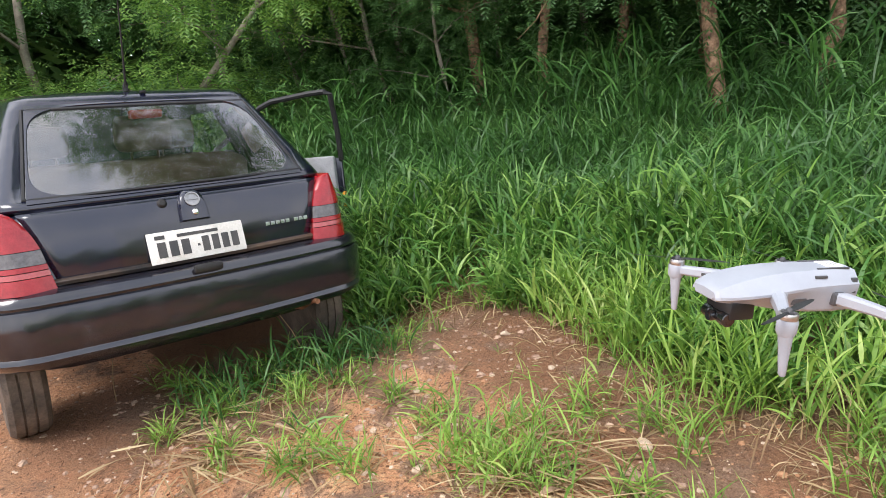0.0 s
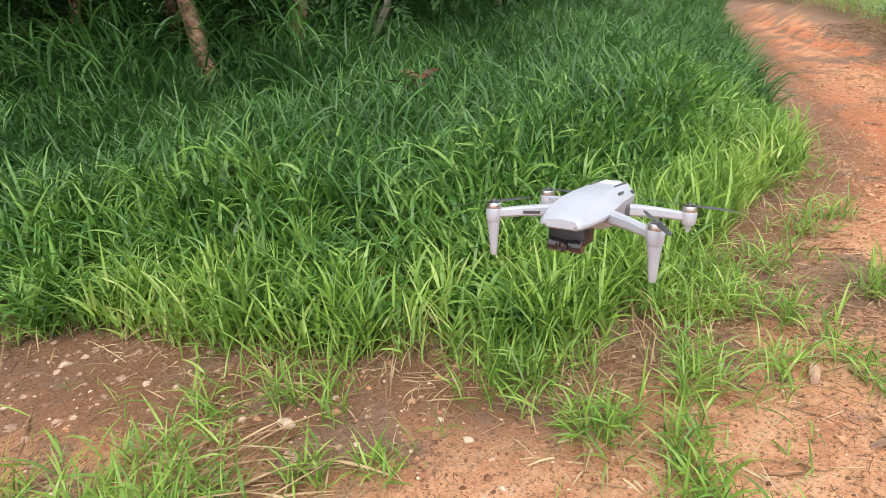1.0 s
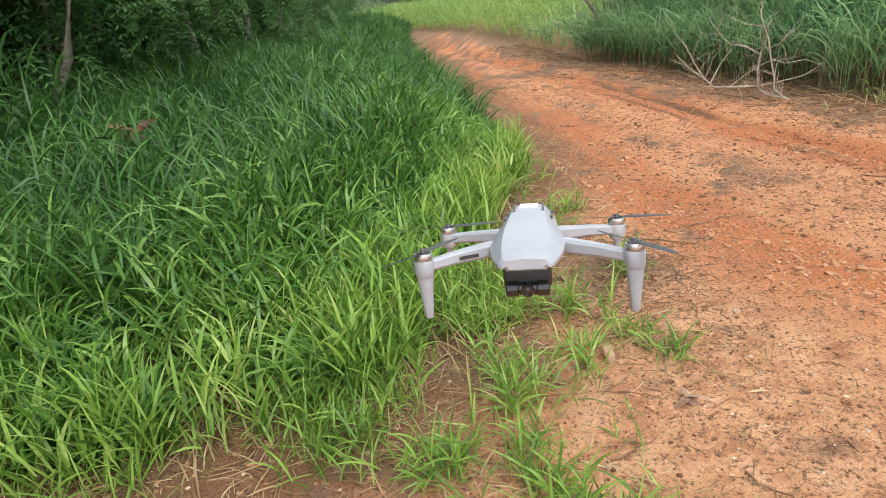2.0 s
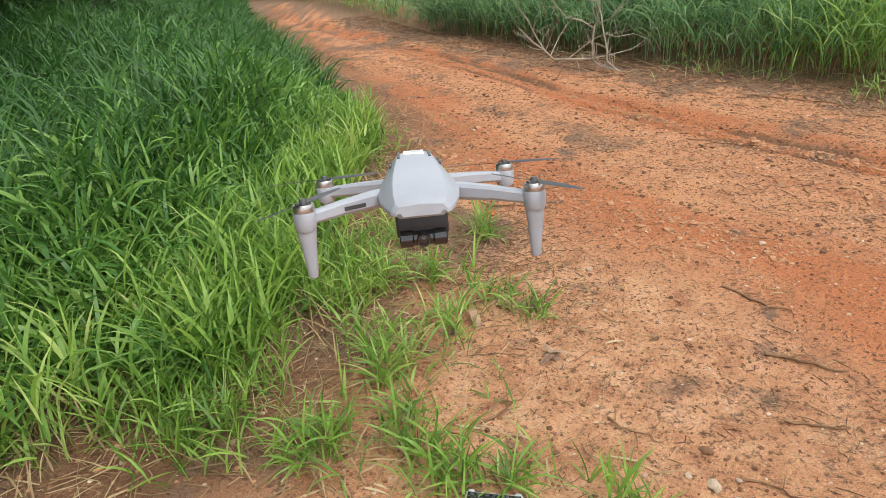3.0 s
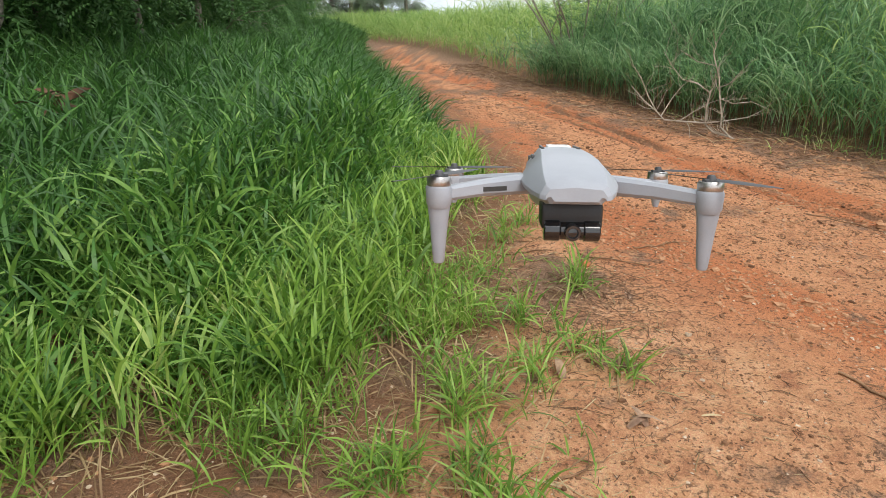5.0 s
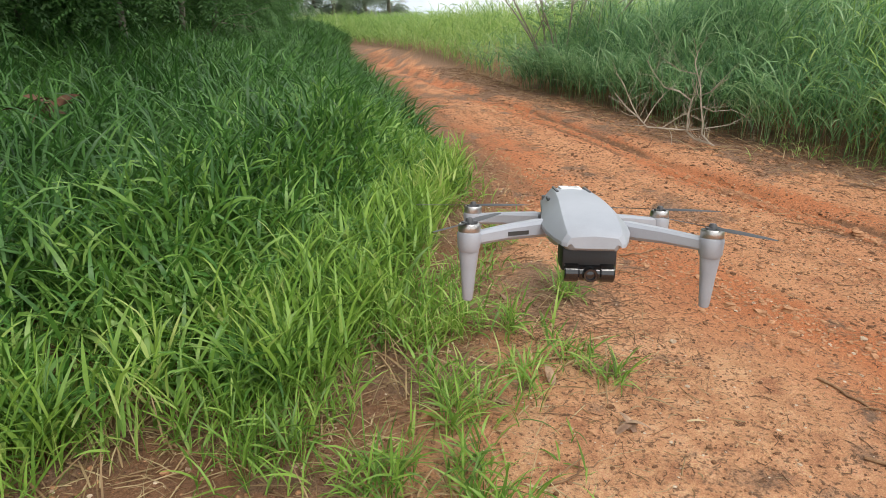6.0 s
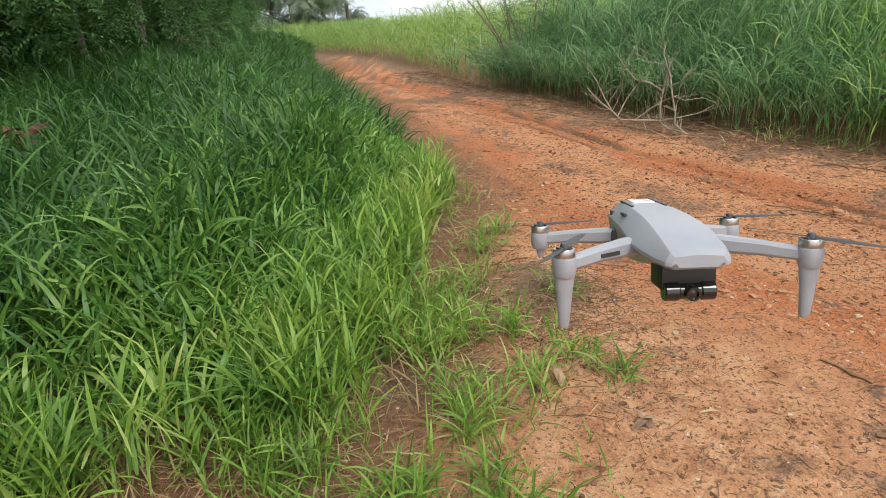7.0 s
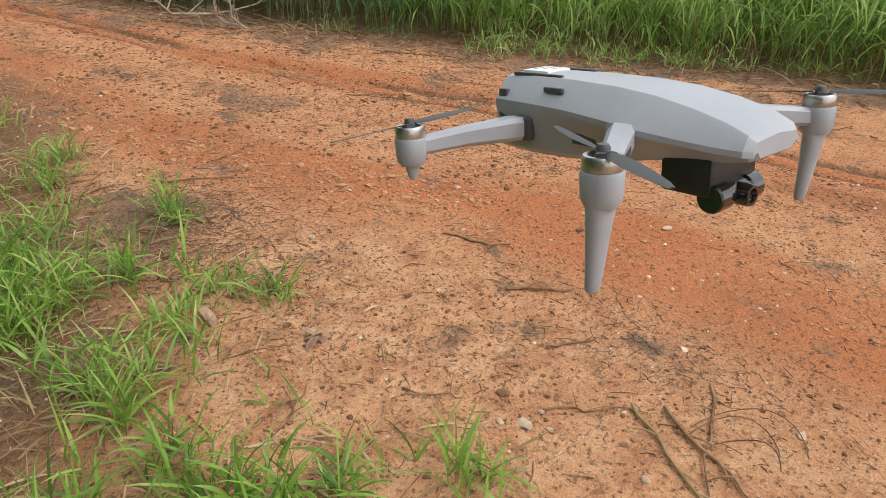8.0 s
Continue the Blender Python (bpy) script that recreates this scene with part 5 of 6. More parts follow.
def seat(root, x, y, name="seat"):
    s = new(name)
    s.parent = root
    bm = bmesh.new()
    round_box(bm, x - 0.24, x + 0.24, y - 0.05, y + 0.45, 0.42, 0.58, 0.05)
    part("cushion", bm, M["cloth"], s)
    bm = bmesh.new()
    round_box(bm, x - 0.23, x + 0.23, -0.07, 0.07, 0, 0.60, 0.06, Matrix.Translation((0, y, 0.52)) @ Matrix.Rotation(radians(14), 4, "X"), 3)
    part("backrest", bm, M["cloth"], s)
    bm = bmesh.new()
    round_box(bm, x - 0.13, x + 0.13, -0.045, 0.045, 0.64, 0.81, 0.04, Matrix.Translation((0, y, 0.52)) @ Matrix.Rotation(radians(14), 4, "X"), 3)
    for sx in (-0.06, 0.06):
        tube(bm, [(x + sx, y - 0.15, 1.10), (x + sx, y - 0.17, 1.19)], 0.006, 6)
    part("headrest", bm, M["cloth"], s)
    return s


def car():
    root = thing("hatchback_car", "dusty black three-door hatchback with its front door open", "car", m=CAR)
    car_body(root)
    car_cabin(root)
    rear_border(root)
    # rear bumper
    bumper = part("rear_bumper", bmesh_of(lambda bm: sweep(bm, arc_plan(0.775, 0.035, 0.035, 0.42), [(-0.06, 0.665), (0.01, 0.66), (0.045, 0.648), (0.058, 0.630), (0.060, 0.617), (0.046, 0.612), (0.046, 0.604), (0.064, 0.600), (0.070, 0.585), (0.067, 0.45), (0.058, 0.425), (0.062, 0.418), (0.066, 0.405), (0.052, 0.385), (0.02, 0.365), (-0.06, 0.36)])), M["bumper"], root, "black bumper with a groove along it", sharp=28)
    part("dust_edge", bmesh_of(lambda bm: sweep(bm, arc_plan(0.70, 0.052, 0.03, 0.2), [(-0.02, 0.664), (0.006, 0.667), (0.012, 0.680), (0.0, 0.690), (-0.02, 0.69)])), M["dusty_paint"], bumper, "brown dusty edge above the bumper")
    part("latch_pull", bmesh_of(lambda bm: round_box(bm, -0.06, 0.06, -0.052, -0.02, 0.628, 0.665, 0.012)), M["trim"], bumper)
    # tailgate furniture
    gate = new("tailgate")
    gate.parent = root
    tagged(gate, "black tailgate panel")
    skin = bmesh.new()
    rows = [[tuple(on_rear(lerp(-w, w, i / 24), z, 0.006)) for i in range(25)] for z, w in [(lerp(0.672, 0.945, j / 13), np.interp(j / 13, [0, 0.4, 0.8, 1], [0.525, 0.56, 0.595, 0.62])) for j in range(14)]]
    loft(skin, rows, (False, False), False)
    ob = part("gate_skin", skin, M["paint"], gate)
    ob.modifiers.new("thick", "SOLIDIFY").thickness = 0.02
    part("plate_recess", bmesh_of(lambda bm: bar(bm, -0.30, 0.30, 0.685, 0.84, 0.0085, 0.0095)), M["bumper"], gate, "black recess round the number plate")
    plate = part("number_plate", bmesh_of(lambda bm: round_box(bm, -0.2, 0.2, -0.003, 0.003, -0.065, 0.065, 0.0028, PLATE)), M["plate"], gate, "white number plate with dark bars of lettering")
    for x0, x1, z0, z1 in ((-0.165, -0.131, -0.042, 0.022), (-0.117, -0.083, -0.042, 0.022), (-0.069, -0.035, -0.042, 0.022), (0.016, 0.046, -0.042, 0.022), (0.058, 0.088, -0.042, 0.022), (0.100, 0.130, -0.042, 0.022), (0.142, 0.172, -0.042, 0.022), (-0.004, 0.006, -0.016, -0.006), (-0.08, 0.09, 0.034, 0.047), (-0.17, -0.13, 0.034, 0.05)):
        part("plate_bar", bmesh_of(lambda bm: box(bm, x0, x1, -0.0045, -0.002, z0, z1, PLATE)), M["ink"], plate)
    pod = bmesh.new()
    rings = []
    for o, g in ((0.006, 1.0), (0.022, 0.97), (0.032, 0.86), (0.034, 0.6)):
        rings.append([on_rear(0.01 + g * x, 0.895 + g * (z - 0.895), o) for x, z in ((-0.062, 0.835), (0.062, 0.835), (0.058, 0.90), (0.048, 0.94), (0.025, 0.962), (-0.025, 0.962), (-0.048, 0.94), (-0.058, 0.90))])
    loft(pod, rings)
    badge = part("badge_pod", pod, M["paint"], gate, "black pod that carries a round badge and the lock")
    ring = bmesh.new()
    face = Matrix.Translation(on_rear(0.01, 0.925, 0.034)) @ Matrix.Rotation(radians(69), 4, "X")
    lathe(ring, [(0.0252, 0.0), (0.0300, 0.001), (0.0315, 0.004), (0.0300, 0.007), (0.0252, 0.006), (0.0250, 0.001)], 26, face)
    box(ring, -0.0252, 0.0252, -0.0032, 0.0032, 0.001, 0.005, face)
    part("badge", ring, M["steel_rim"], badge, "plain chrome ring badge")
    part("lock", bmesh_of(lambda bm: lathe(bm, [(0.0005, 0.008), (0.009, 0.008), (0.013, 0.005), (0.014, 0.0), (0.0005, 0.0)], 18, Matrix.Translation(on_rear(0.012, 0.872, 0.033)) @ Matrix.Rotation(radians(74), 4, "X"))), M["chrome"], badge, "chrome lock barrel")
    part("wiper_plug", bmesh_of(lambda bm: lathe(bm, [(0.0005, 0.014), (0.012, 0.013), (0.019, 0.006), (0.021, 0.0), (0.0005, 0.0)], 18, Matrix.Translation(on_rear(-0.105, 0.92, 0.004)) @ Matrix.Rotation(radians(70), 4, "X"))), M["trim"], gate, "black plug where the wiper was")
    for i in range(5):
        part("name_bar", bmesh_of(lambda bm: bar(bm, 0.315 + 0.025 * i, 0.334 + 0.025 * i, 0.762, 0.778, 0.0085, 0.012)), M["chrome"], gate, "silver bar of the model name")
    for i in range(3):
        part("name_bar", bmesh_of(lambda bm: bar(bm, 0.458 + 0.025 * i, 0.478 + 0.025 * i, 0.762, 0.778, 0.0085, 0.012)), M["chrome"], gate, "silver bar of the model name")
    for s in (-1, 1):
        tail_lamp(root, s)
    # third brake lamp under the roof edge, washer and aerial
    part("brake_lamp", bmesh_of(lambda bm: round_box(bm, -0.075, 0.075, 0.53, 0.60, 1.285, 1.330, 0.012)), M["red_lens"], root, "red high brake lamp inside the glass")
    part("washer_jet", bmesh_of(lambda bm: round_box(bm, 0.005, 0.03, 0.585, 0.61, 1.405, 1.418, 0.004)), M["trim"], root)
    aerial = part("aerial", bmesh_of(lambda bm: tube(bm, [(-0.035, 0.68, 1.425), (-0.035, 0.675, 1.45), (-0.036, 0.66, 1.47), (-0.05, 0.50, 1.80)], [0.018, 0.013, 0.005, 0.0028], 8)), M["trim"], root, "thin black roof aerial")
    # wheels
    for x in (-0.69, 0.69):
        for y in (0.56, 3.0):
            wheel(root, x, y)
    part("underbody", bmesh_of(lambda bm: round_box(bm, -0.58, 0.58, 0.62, 3.4, 0.30, 0.42, 0.03)), M["trim"], root, "dusty black underside")
    part("exhaust", bmesh_of(lambda bm: tube(bm, [(0.44, 0.5, 0.30), (0.46, 0.12, 0.34), (0.47, 0.02, 0.385), (0.47, -0.035, 0.39)], [0.014, 0.014, 0.013, 0.012], 10)), M["rust"], root, "rusty steel hook under the bumper")
    # inside
    for x in (-0.34, 0.34):
        seat(root, x, 1.55)
    bench = seat(root, 0.0, 0.82, "rear_bench")
    for ch in list(bench.children):
        ch.scale.x = 2.2 if "headrest" not in ch.name else 1.0
    part("dashboard", bmesh_of(lambda bm: round_box(bm, -0.62, 0.62, 2.2, 2.5, 0.55, 0.93, 0.06)), M["trim"], root, "black dashboard")
    part("steering_wheel", bmesh_of(lambda bm: ring_tube(bm, 0.17, 0.014, Matrix.Translation((-0.34, 2.0, 0.88)) @ Matrix.Rotation(radians(65), 4, "X"))), M["trim"], root)
    # doors
    for s in (-1, 1):
        hinge = Matrix.Translation((s * 0.775, 2.42, 0)) @ Matrix.Rotation(radians(44 if s > 0 else 0) * s, 4, "Z")
        door = new("front_door")
        door.parent = root
        door.matrix_local = hinge
        tagged(door, "open black door with a grey inner trim" if s > 0 else "closed black door")
        if s > 0:
            part("outer_skin", bmesh_of(lambda bm: round_box(bm, -0.005, 0.03, -1.16, 0.0, 0.30, 0.97, 0.014)), M["paint"], door)
            part("inner_trim", bmesh_of(lambda bm: round_box(bm, -0.075, -0.006, -1.12, -0.03, 0.33, 0.985, 0.02)), M["door_card"], door, "grey moulded door trim")
            part("armrest", bmesh_of(lambda bm: round_box(bm, -0.125, -0.07, -0.9, -0.4, 0.60, 0.68, 0.02)), M["door_card"], door)
            part("window_frame", bmesh_of(lambda bm: tube(bm, [(-0.01, -0.02, 0.96), (-0.06, -0.42, 1.24), (-0.10, -0.62, 1.37), (-0.12, -0.72, 1.405), (-0.125, -1.0, 1.435), (-0.122, -1.12, 1.44), (-0.115, -1.158, 1.42), (-0.06, -1.165, 1.18), (-0.015, -1.16, 0.95)], 0.020, 8)), M["rubber_seal"], door, "black window frame")
            part("edge_reflector", bmesh_of(lambda bm: round_box(bm, -0.07, -0.02, -1.175, -1.155, 0.60, 0.72, 0.006)), M["amber"], door, "amber reflector on the door edge")
            part("mirror", bmesh_of(lambda bm: round_box(bm, 0.03, 0.20, -0.30, -0.20, 0.98, 1.09, 0.03)), M["trim"], door)
        else:
            part("outer_skin", bmesh_of(lambda bm: round_box(bm, -0.012, 0.028, -1.16, 0.0, 0.34, 0.93, 0.012)), M["paint"], door)
            part("door_handle", bmesh_of(lambda bm: round_box(bm, -0.045, -0.008, -1.1, -0.96, 0.78, 0.81, 0.008)), M["trim"], door)
    return root


def bmesh_of(fill):
    bm = bmesh.new()
    fill(bm)
    return bm


def bar(bm, x0, x1, z0, z1, out0, out1):
    """A raised field on the tailgate."""
    n = 8
    for o, flip in ((out1, 1),):
        front = [[on_rear(lerp(x0, x1, i / n), z, o) for i in range(n + 1)] for z in [lerp(z0, z1, j / 5) for j in range(6)]]
        back = [[on_rear(lerp(x0, x1, i / n), z, out0 - 0.01) for i in range(n + 1)] for z in (z0, z1)]
        loft(bm, front + [back[1], back[0], front[0]], (False, False), False)
        bmesh.ops.remove_doubles(bm, verts=bm.verts[:], dist=1e-5)
        bmesh.ops.holes_fill(bm, edges=[e for e in bm.edges if e.is_boundary])


def ring_tube(bm, radius, r, m, n=28):
    rows = []
    for i in range(n):
        a = 2 * math.pi * i / n
        rows.append([m @ Vector(((radius + r * math.cos(b)) * math.cos(a), (radius + r * math.cos(b)) * math.sin(a), r * math.sin(b))) for b in [2 * math.pi * j / 7 for j in range(7)]])
    loft(bm, rows + rows[:1], (False, False))


PLATE = Matrix.Translation(on_rear(0.0, 0.745, 0.026)) @ Matrix.Rotation(radians(-14), 4, "X")
car()


# ---- the hovering drone ----
def drone():
    root = thing("camera_drone", "small pale grey camera drone hovering with still rotors", "drone", m=DRONE)
    secs = [  # y, top half-width, shoulder half-width, base half-width, top, shoulder, base
        (-0.0765, 0.0140, 0.0215, 0.0190, 0.0150, 0.0060, -0.0180), (-0.0745, 0.0155, 0.0245, 0.0215, 0.0185, 0.0065, -0.0225), (-0.05, 0.0165, 0.0262, 0.0225, 0.0200, 0.0065, -0.0235),
        (-0.02, 0.0175, 0.0280, 0.0225, 0.0200, 0.0060, -0.0225), (0.010, 0.0190, 0.0315, 0.0222, 0.0190, 0.0045, -0.0195), (0.034, 0.0205, 0.0335, 0.0218, 0.0168, 0.0025, -0.0150),
        (0.055, 0.0212, 0.0315, 0.0218, 0.0130, 0.0005, -0.0115), (0.072, 0.0212, 0.0272, 0.0212, 0.0085, -0.0015, -0.0100), (0.083, 0.0200, 0.0232, 0.0190, 0.0038, -0.0025, -0.0085), (0.0862, 0.0170, 0.0195, 0.0160, 0.0010, -0.0030, -0.0065)]
    rings = []
    for y, wt, ws, wb, zt, zs, zb in secs:
        h = [(0, zt + 0.0016), (wt * 0.95, zt + 0.0002), (wt, zt - 0.0005), (lerp(wt, ws, 0.96), lerp(zt, zs, 0.96)), (ws, zs), (ws * 0.997, zs - 0.0028), (lerp(ws, wb, 0.35), lerp(zs, zb, 0.3)), (wb, zb + 0.003), (wb * 0.86, zb), (0, zb)]
        rings.append([(x, y, z) for x, z in h] + [(-x, y, z) for x, z in h[-2:0:-1]])
    bm = bmesh.new()
    loft(bm, rings)
    body = part("body", bm, M["shell"], root, "pale grey faceted plastic shell", sharp=24)
    part("top_sticker", bmesh_of(lambda bm: round_box(bm, -0.0095, 0.0095, -0.066, -0.046, 0.0195, 0.0222, 0.0006)), M["sticker"], body, "white sticker on the battery")
    for i in range(3):
        part("sticker_bar", bmesh_of(lambda bm: box(bm, -0.007, 0.005 - 0.003 * i, -0.062 + 0.005 * i, -0.0607 + 0.005 * i, 0.0220, 0.0225)), M["motor"], body)
    for s in (-1, 1):
        part("battery_slot", bmesh_of(lambda bm: round_box(bm, s * 0.0142 - 0.0012, s * 0.0142 + 0.0012, -0.068, -0.030, 0.0192, 0.0216, 0.0006)), M["shell_dark"], body, "dark slot along the top")
        part("side_vent", bmesh_of(lambda bm: round_box(bm, s * 0.0200 - 0.0012, s * 0.0200 + 0.0012, -0.036, -0.022, 0.0145, 0.0175, 0.0006, Matrix.Translation((s * 0.0024, 0, -0.0015)))), M["shell_dark"], body, "dark vent slot")
        part("rear_catch", bmesh_of(lambda bm: round_box(bm, s * 0.0222 - 0.0016, s * 0.0222 + 0.0016, -0.0725, -0.0655, -0.004, 0.0125, 0.0008)), M["shell_dark"], body)
        part("side_bar", bmesh_of(lambda bm: box(bm, s * 0.0235 - 0.0035, s * 0.0235 + 0.0020, -0.012, 0.004, -0.012, -0.006)), M["shell_dark"], body)
    # camera under the nose
    pod = new("gimbal_camera")
    pod.parent = root
    tagged(pod, "glossy black camera under the nose")
    part("camera_cover", bmesh_of(lambda bm: round_box(bm, -0.0205, 0.0205, 0.040, 0.068, -0.0285, -0.009, 0.003)), M["rotor"], pod, "matt black camera housing")
    part("camera_bar", bmesh_of(lambda bm: lathe(bm, [(0.0005, -0.0188), (0.0064, -0.0186), (0.0072, -0.0178), (0.0072, -0.0085), (0.0062, -0.0075), (0.0062, 0.0075), (0.0072, 0.0085), (0.0072, 0.0178), (0.0064, 0.0186), (0.0005, 0.0188)], 20, Matrix.Translation((0, 0.067, -0.0285)) @ Matrix.Rotation(radians(90), 4, "Y"))), M["lens_black"], pod)
    part("lens", bmesh_of(lambda bm: lathe(bm, [(0.0005, 0.0095), (0.0030, 0.0092), (0.0036, 0.0110), (0.0050, 0.0110), (0.0056, 0.0095), (0.0056, 0.0), (0.0005, 0.0)], 22, Matrix.Translation((0, 0.067, -0.0285)) @ Matrix.Rotation(radians(-90), 4, "X"))), M["lens_black"], pod, "round glass lens")
    # arms, motors, rotors, legs
    for name, sx, front in (("front_arm", 1, True), ("front_arm", -1, True), ("rear_arm", 1, False), ("rear_arm", -1, False)):
        arm = new(name)
        arm.parent = root
        tagged(arm, "pale grey folding arm with a motor")
        mx, my, mz = (0.090 * sx, 0.062, 0.004) if front else (0.088 * sx, -0.075, -0.002)
        a = Vector((0.026 * sx, 0.022, -0.002)) if front else Vector((0.022 * sx, -0.050, -0.008))
        e = Vector((mx, my, mz - 0.0105))
        d = (e - a).normalized()
        n2 = Vector((-d.y, d.x, 0)).normalized()
        rows = []
        for f, w, h in ((0, 0.0068, 0.0062), (0.15, 0.0066, 0.0068), (0.55, 0.0054, 0.0056), (0.88, 0.0052, 0.0050), (1.0, 0.0060, 0.0058)):
            c = a.lerp(e, f) + Vector((0, 0, 0.0012 * math.sin(math.pi * f)))
            rows.append([c + n2 * w * p + Vector((0, 0, h * q)) for p, q in ((-1, -0.6), (-0.6, -1), (0.6, -1), (1, -0.6), (1, 0.6), (0.6, 1), (-0.6, 1), (-1, 0.6))])
        bm = bmesh.new()
        loft(bm, rows)
        lathe(bm, [(0.0005, -0.0200), (0.0070, -0.0195), (0.0086, -0.0165), (0.0092, -0.0060), (0.0086, -0.0045), (0.0005, -0.0045)], 22, Matrix.Translation((mx, my, mz)))
        part("arm_tube", bm, M["shell"], arm, sharp=30)
        part("hinge", bmesh_of(lambda bm: round_box(bm, a.x - 0.007, a.x + 0.007, a.y - 0.0075, a.y + 0.0075, a.z - 0.0075, a.z + 0.0068, 0.003)), M["shell"] if front else M["shell_dark"], arm, "folding hinge")
        if front:
            mid = a.lerp(e, 0.45)
            part("arm_bar", bmesh_of(lambda bm: box(bm, -0.0095, 0.0095, 0.0050, 0.0062, -0.0014, 0.0018, Matrix.Translation(mid) @ Matrix.Rotation(math.atan2(d.y, d.x), 4, "Z"))), M["ink"], arm, "dark bar of lettering")
        part("motor_can", bmesh_of(lambda bm: lathe(bm, [(0.0005, -0.0048), (0.0078, -0.0048), (0.0084, -0.0040), (0.0084, 0.0008), (0.0078, 0.0018), (0.0062, 0.0018), (0.0058, -0.0005), (0.0030, -0.0008), (0.0005, -0.0008)], 26, Matrix.Translation((mx, my, mz)))), M["motor"], arm, "bare aluminium motor can")
        part("rotor_hub", bmesh_of(lambda bm: (lathe(bm, [(0.0005, 0.0062), (0.0022, 0.0060), (0.0030, 0.0045), (0.0030, -0.0008), (0.0005, -0.0008)], 14, Matrix.Translation((mx, my, mz))), box(bm, -0.0062, 0.0062, -0.0016, 0.0016, 0.0012, 0.0034, Matrix.Translation((mx, my, mz)) @ Matrix.Rotation(0.5, 4, "Z")))), M["shell_dark"], arm, "black rotor hub")
        turn = {(1, True): 62, (-1, True): 118, (1, False): 8, (-1, False): 172}[(sx, front)]
        for b in (0, 1):
            bl = []
            rot = Matrix.Translation((mx, my, mz + 0.0030)) @ Matrix.Rotation(radians(turn + (180 if b else 0)), 4, "Z")
            for f, c, tw in ((0.004, 0.0018, 16), (0.012, 0.0030, 14), (0.022, 0.0036, 11), (0.036, 0.0032, 8), (0.048, 0.0024, 6), (0.0545, 0.0012, 5)):
                t = radians(tw)
                bl.append([rot @ Vector((f, p * c * math.cos(t) + 0.0012 * math.sin(f * 40), p * c * math.sin(t) + q)) for p, q in ((-1, 0), (0, 0.00035), (1, 0), (0, -0.00035))])
            bm = bmesh.new()
            loft(bm, bl)
            part("rotor_blade", bm, M["rotor"], arm, "thin dark rotor blade", sharp=60)
        if front:
            rows = []
            for z, w, tpr in ((-0.012, 0.0084, 0.0), (-0.020, 0.0076, 0.0), (-0.032, 0.0062, 0.001), (-0.046, 0.0050, 0.002), (-0.0575, 0.0040, 0.003), (-0.0590, 0.0030, 0.003)):
                rows.append([(mx + w * math.cos(t), my - tpr + w * 0.75 * math.sin(t), mz + z) for t in [2 * math.pi * j / 12 for j in range(12)]])
            bm = bmesh.new()
            loft(bm, rows)
            part("landing_leg", bm, M["shell"], arm, "tapered pale grey landing leg")
        else:
            bm = bmesh.new()
            loft(bm, [[(mx + w * math.cos(t), my + w * math.sin(t), mz + z) for t in [2 * math.pi * j / 10 for j in range(10)]] for z, w in ((-0.019, 0.0046), (-0.024, 0.0036), (-0.0285, 0.0022))])
            part("rear_foot", bm, M["shell"], arm)
    return root


DRONE = pose(0.234, 0.868, 1.078, 9, 0, 180) @ Matrix.Scale(1.04, 4)
drone()


# ---- the silver remote lying in the grass ----
def remote():
    root = thing("remote_controller", "silver remote with a glossy black screen lying in the grass", "remote control", m=pose(0.352, 1.470, float(height(0.352, 1.470)) + 0.024, 8, 0, -16))
    part("case", bmesh_of(lambda bm: round_box(bm, -0.072, 0.072, -0.06, 0.045, -0.014, 0.010, 0.006)), M["silver"], root, "silver plastic case")
    part("screen", bmesh_of(lambda bm: round_box(bm, -0.066, 0.066, -0.006, 0.040, 0.0095, 0.0115, 0.0009)), M["lens_black"], root, "glossy black screen")
    for s in (-1, 1):
        part("corner_tab", bmesh_of(lambda bm: round_box(bm, s * 0.058 - 0.008, s * 0.058 + 0.008, 0.044, 0.051, -0.004, 0.007, 0.002)), M["silver"], root)
        part("stick", bmesh_of(lambda bm: lathe(bm, [(0.0005, 0.0), (0.009, 0.0), (0.009, 0.003), (0.003, 0.005), (0.003, 0.013), (0.005, 0.015), (0.0005, 0.016)], 16, Matrix.Translation((s * 0.042, -0.033, 0.009)))), M["shell_dark"], root, "black thumb stick")


remote()


# ---- stones, sticks and leaves on the earth ----
def rock(name, label, x, y, size, seed, mat, flat=0.65, group="stones on the earth"):
    r = random.Random(seed)
    bm = bmesh.new()
    bmesh.ops.create_icosphere(bm, subdivisions=2, radius=1)
    ax = [Vector((r.uniform(-1, 1), r.uniform(-1, 1), r.uniform(-1, 1))).normalized() for _ in range(9)]
    for v in bm.verts:
        k = min(r2 for r2 in [0.62 + 0.3 * (i % 3) * 0.5 if v.co.normalized().dot(a) > 0.75 else 1.0 for i, a in enumerate(ax)])
        v.co = v.co * k * (0.95 + 0.1 * noise.noise(v.co * 2 + Vector((seed, 0, 0))))
        v.co.z *= flat
    me_ob = part(name, bm, mat, None, label, sharp=25)
    tagged(me_ob, label, "stone", group)
    me_ob.matrix_world = pose(x, y, float(height(x, y)) + size * flat * 0.35, 0, 0, seed * 47) @ Matrix.Diagonal((size * r.uniform(0.9, 1.3), size * r.uniform(0.7, 1.0), size, 1))
    return me_ob


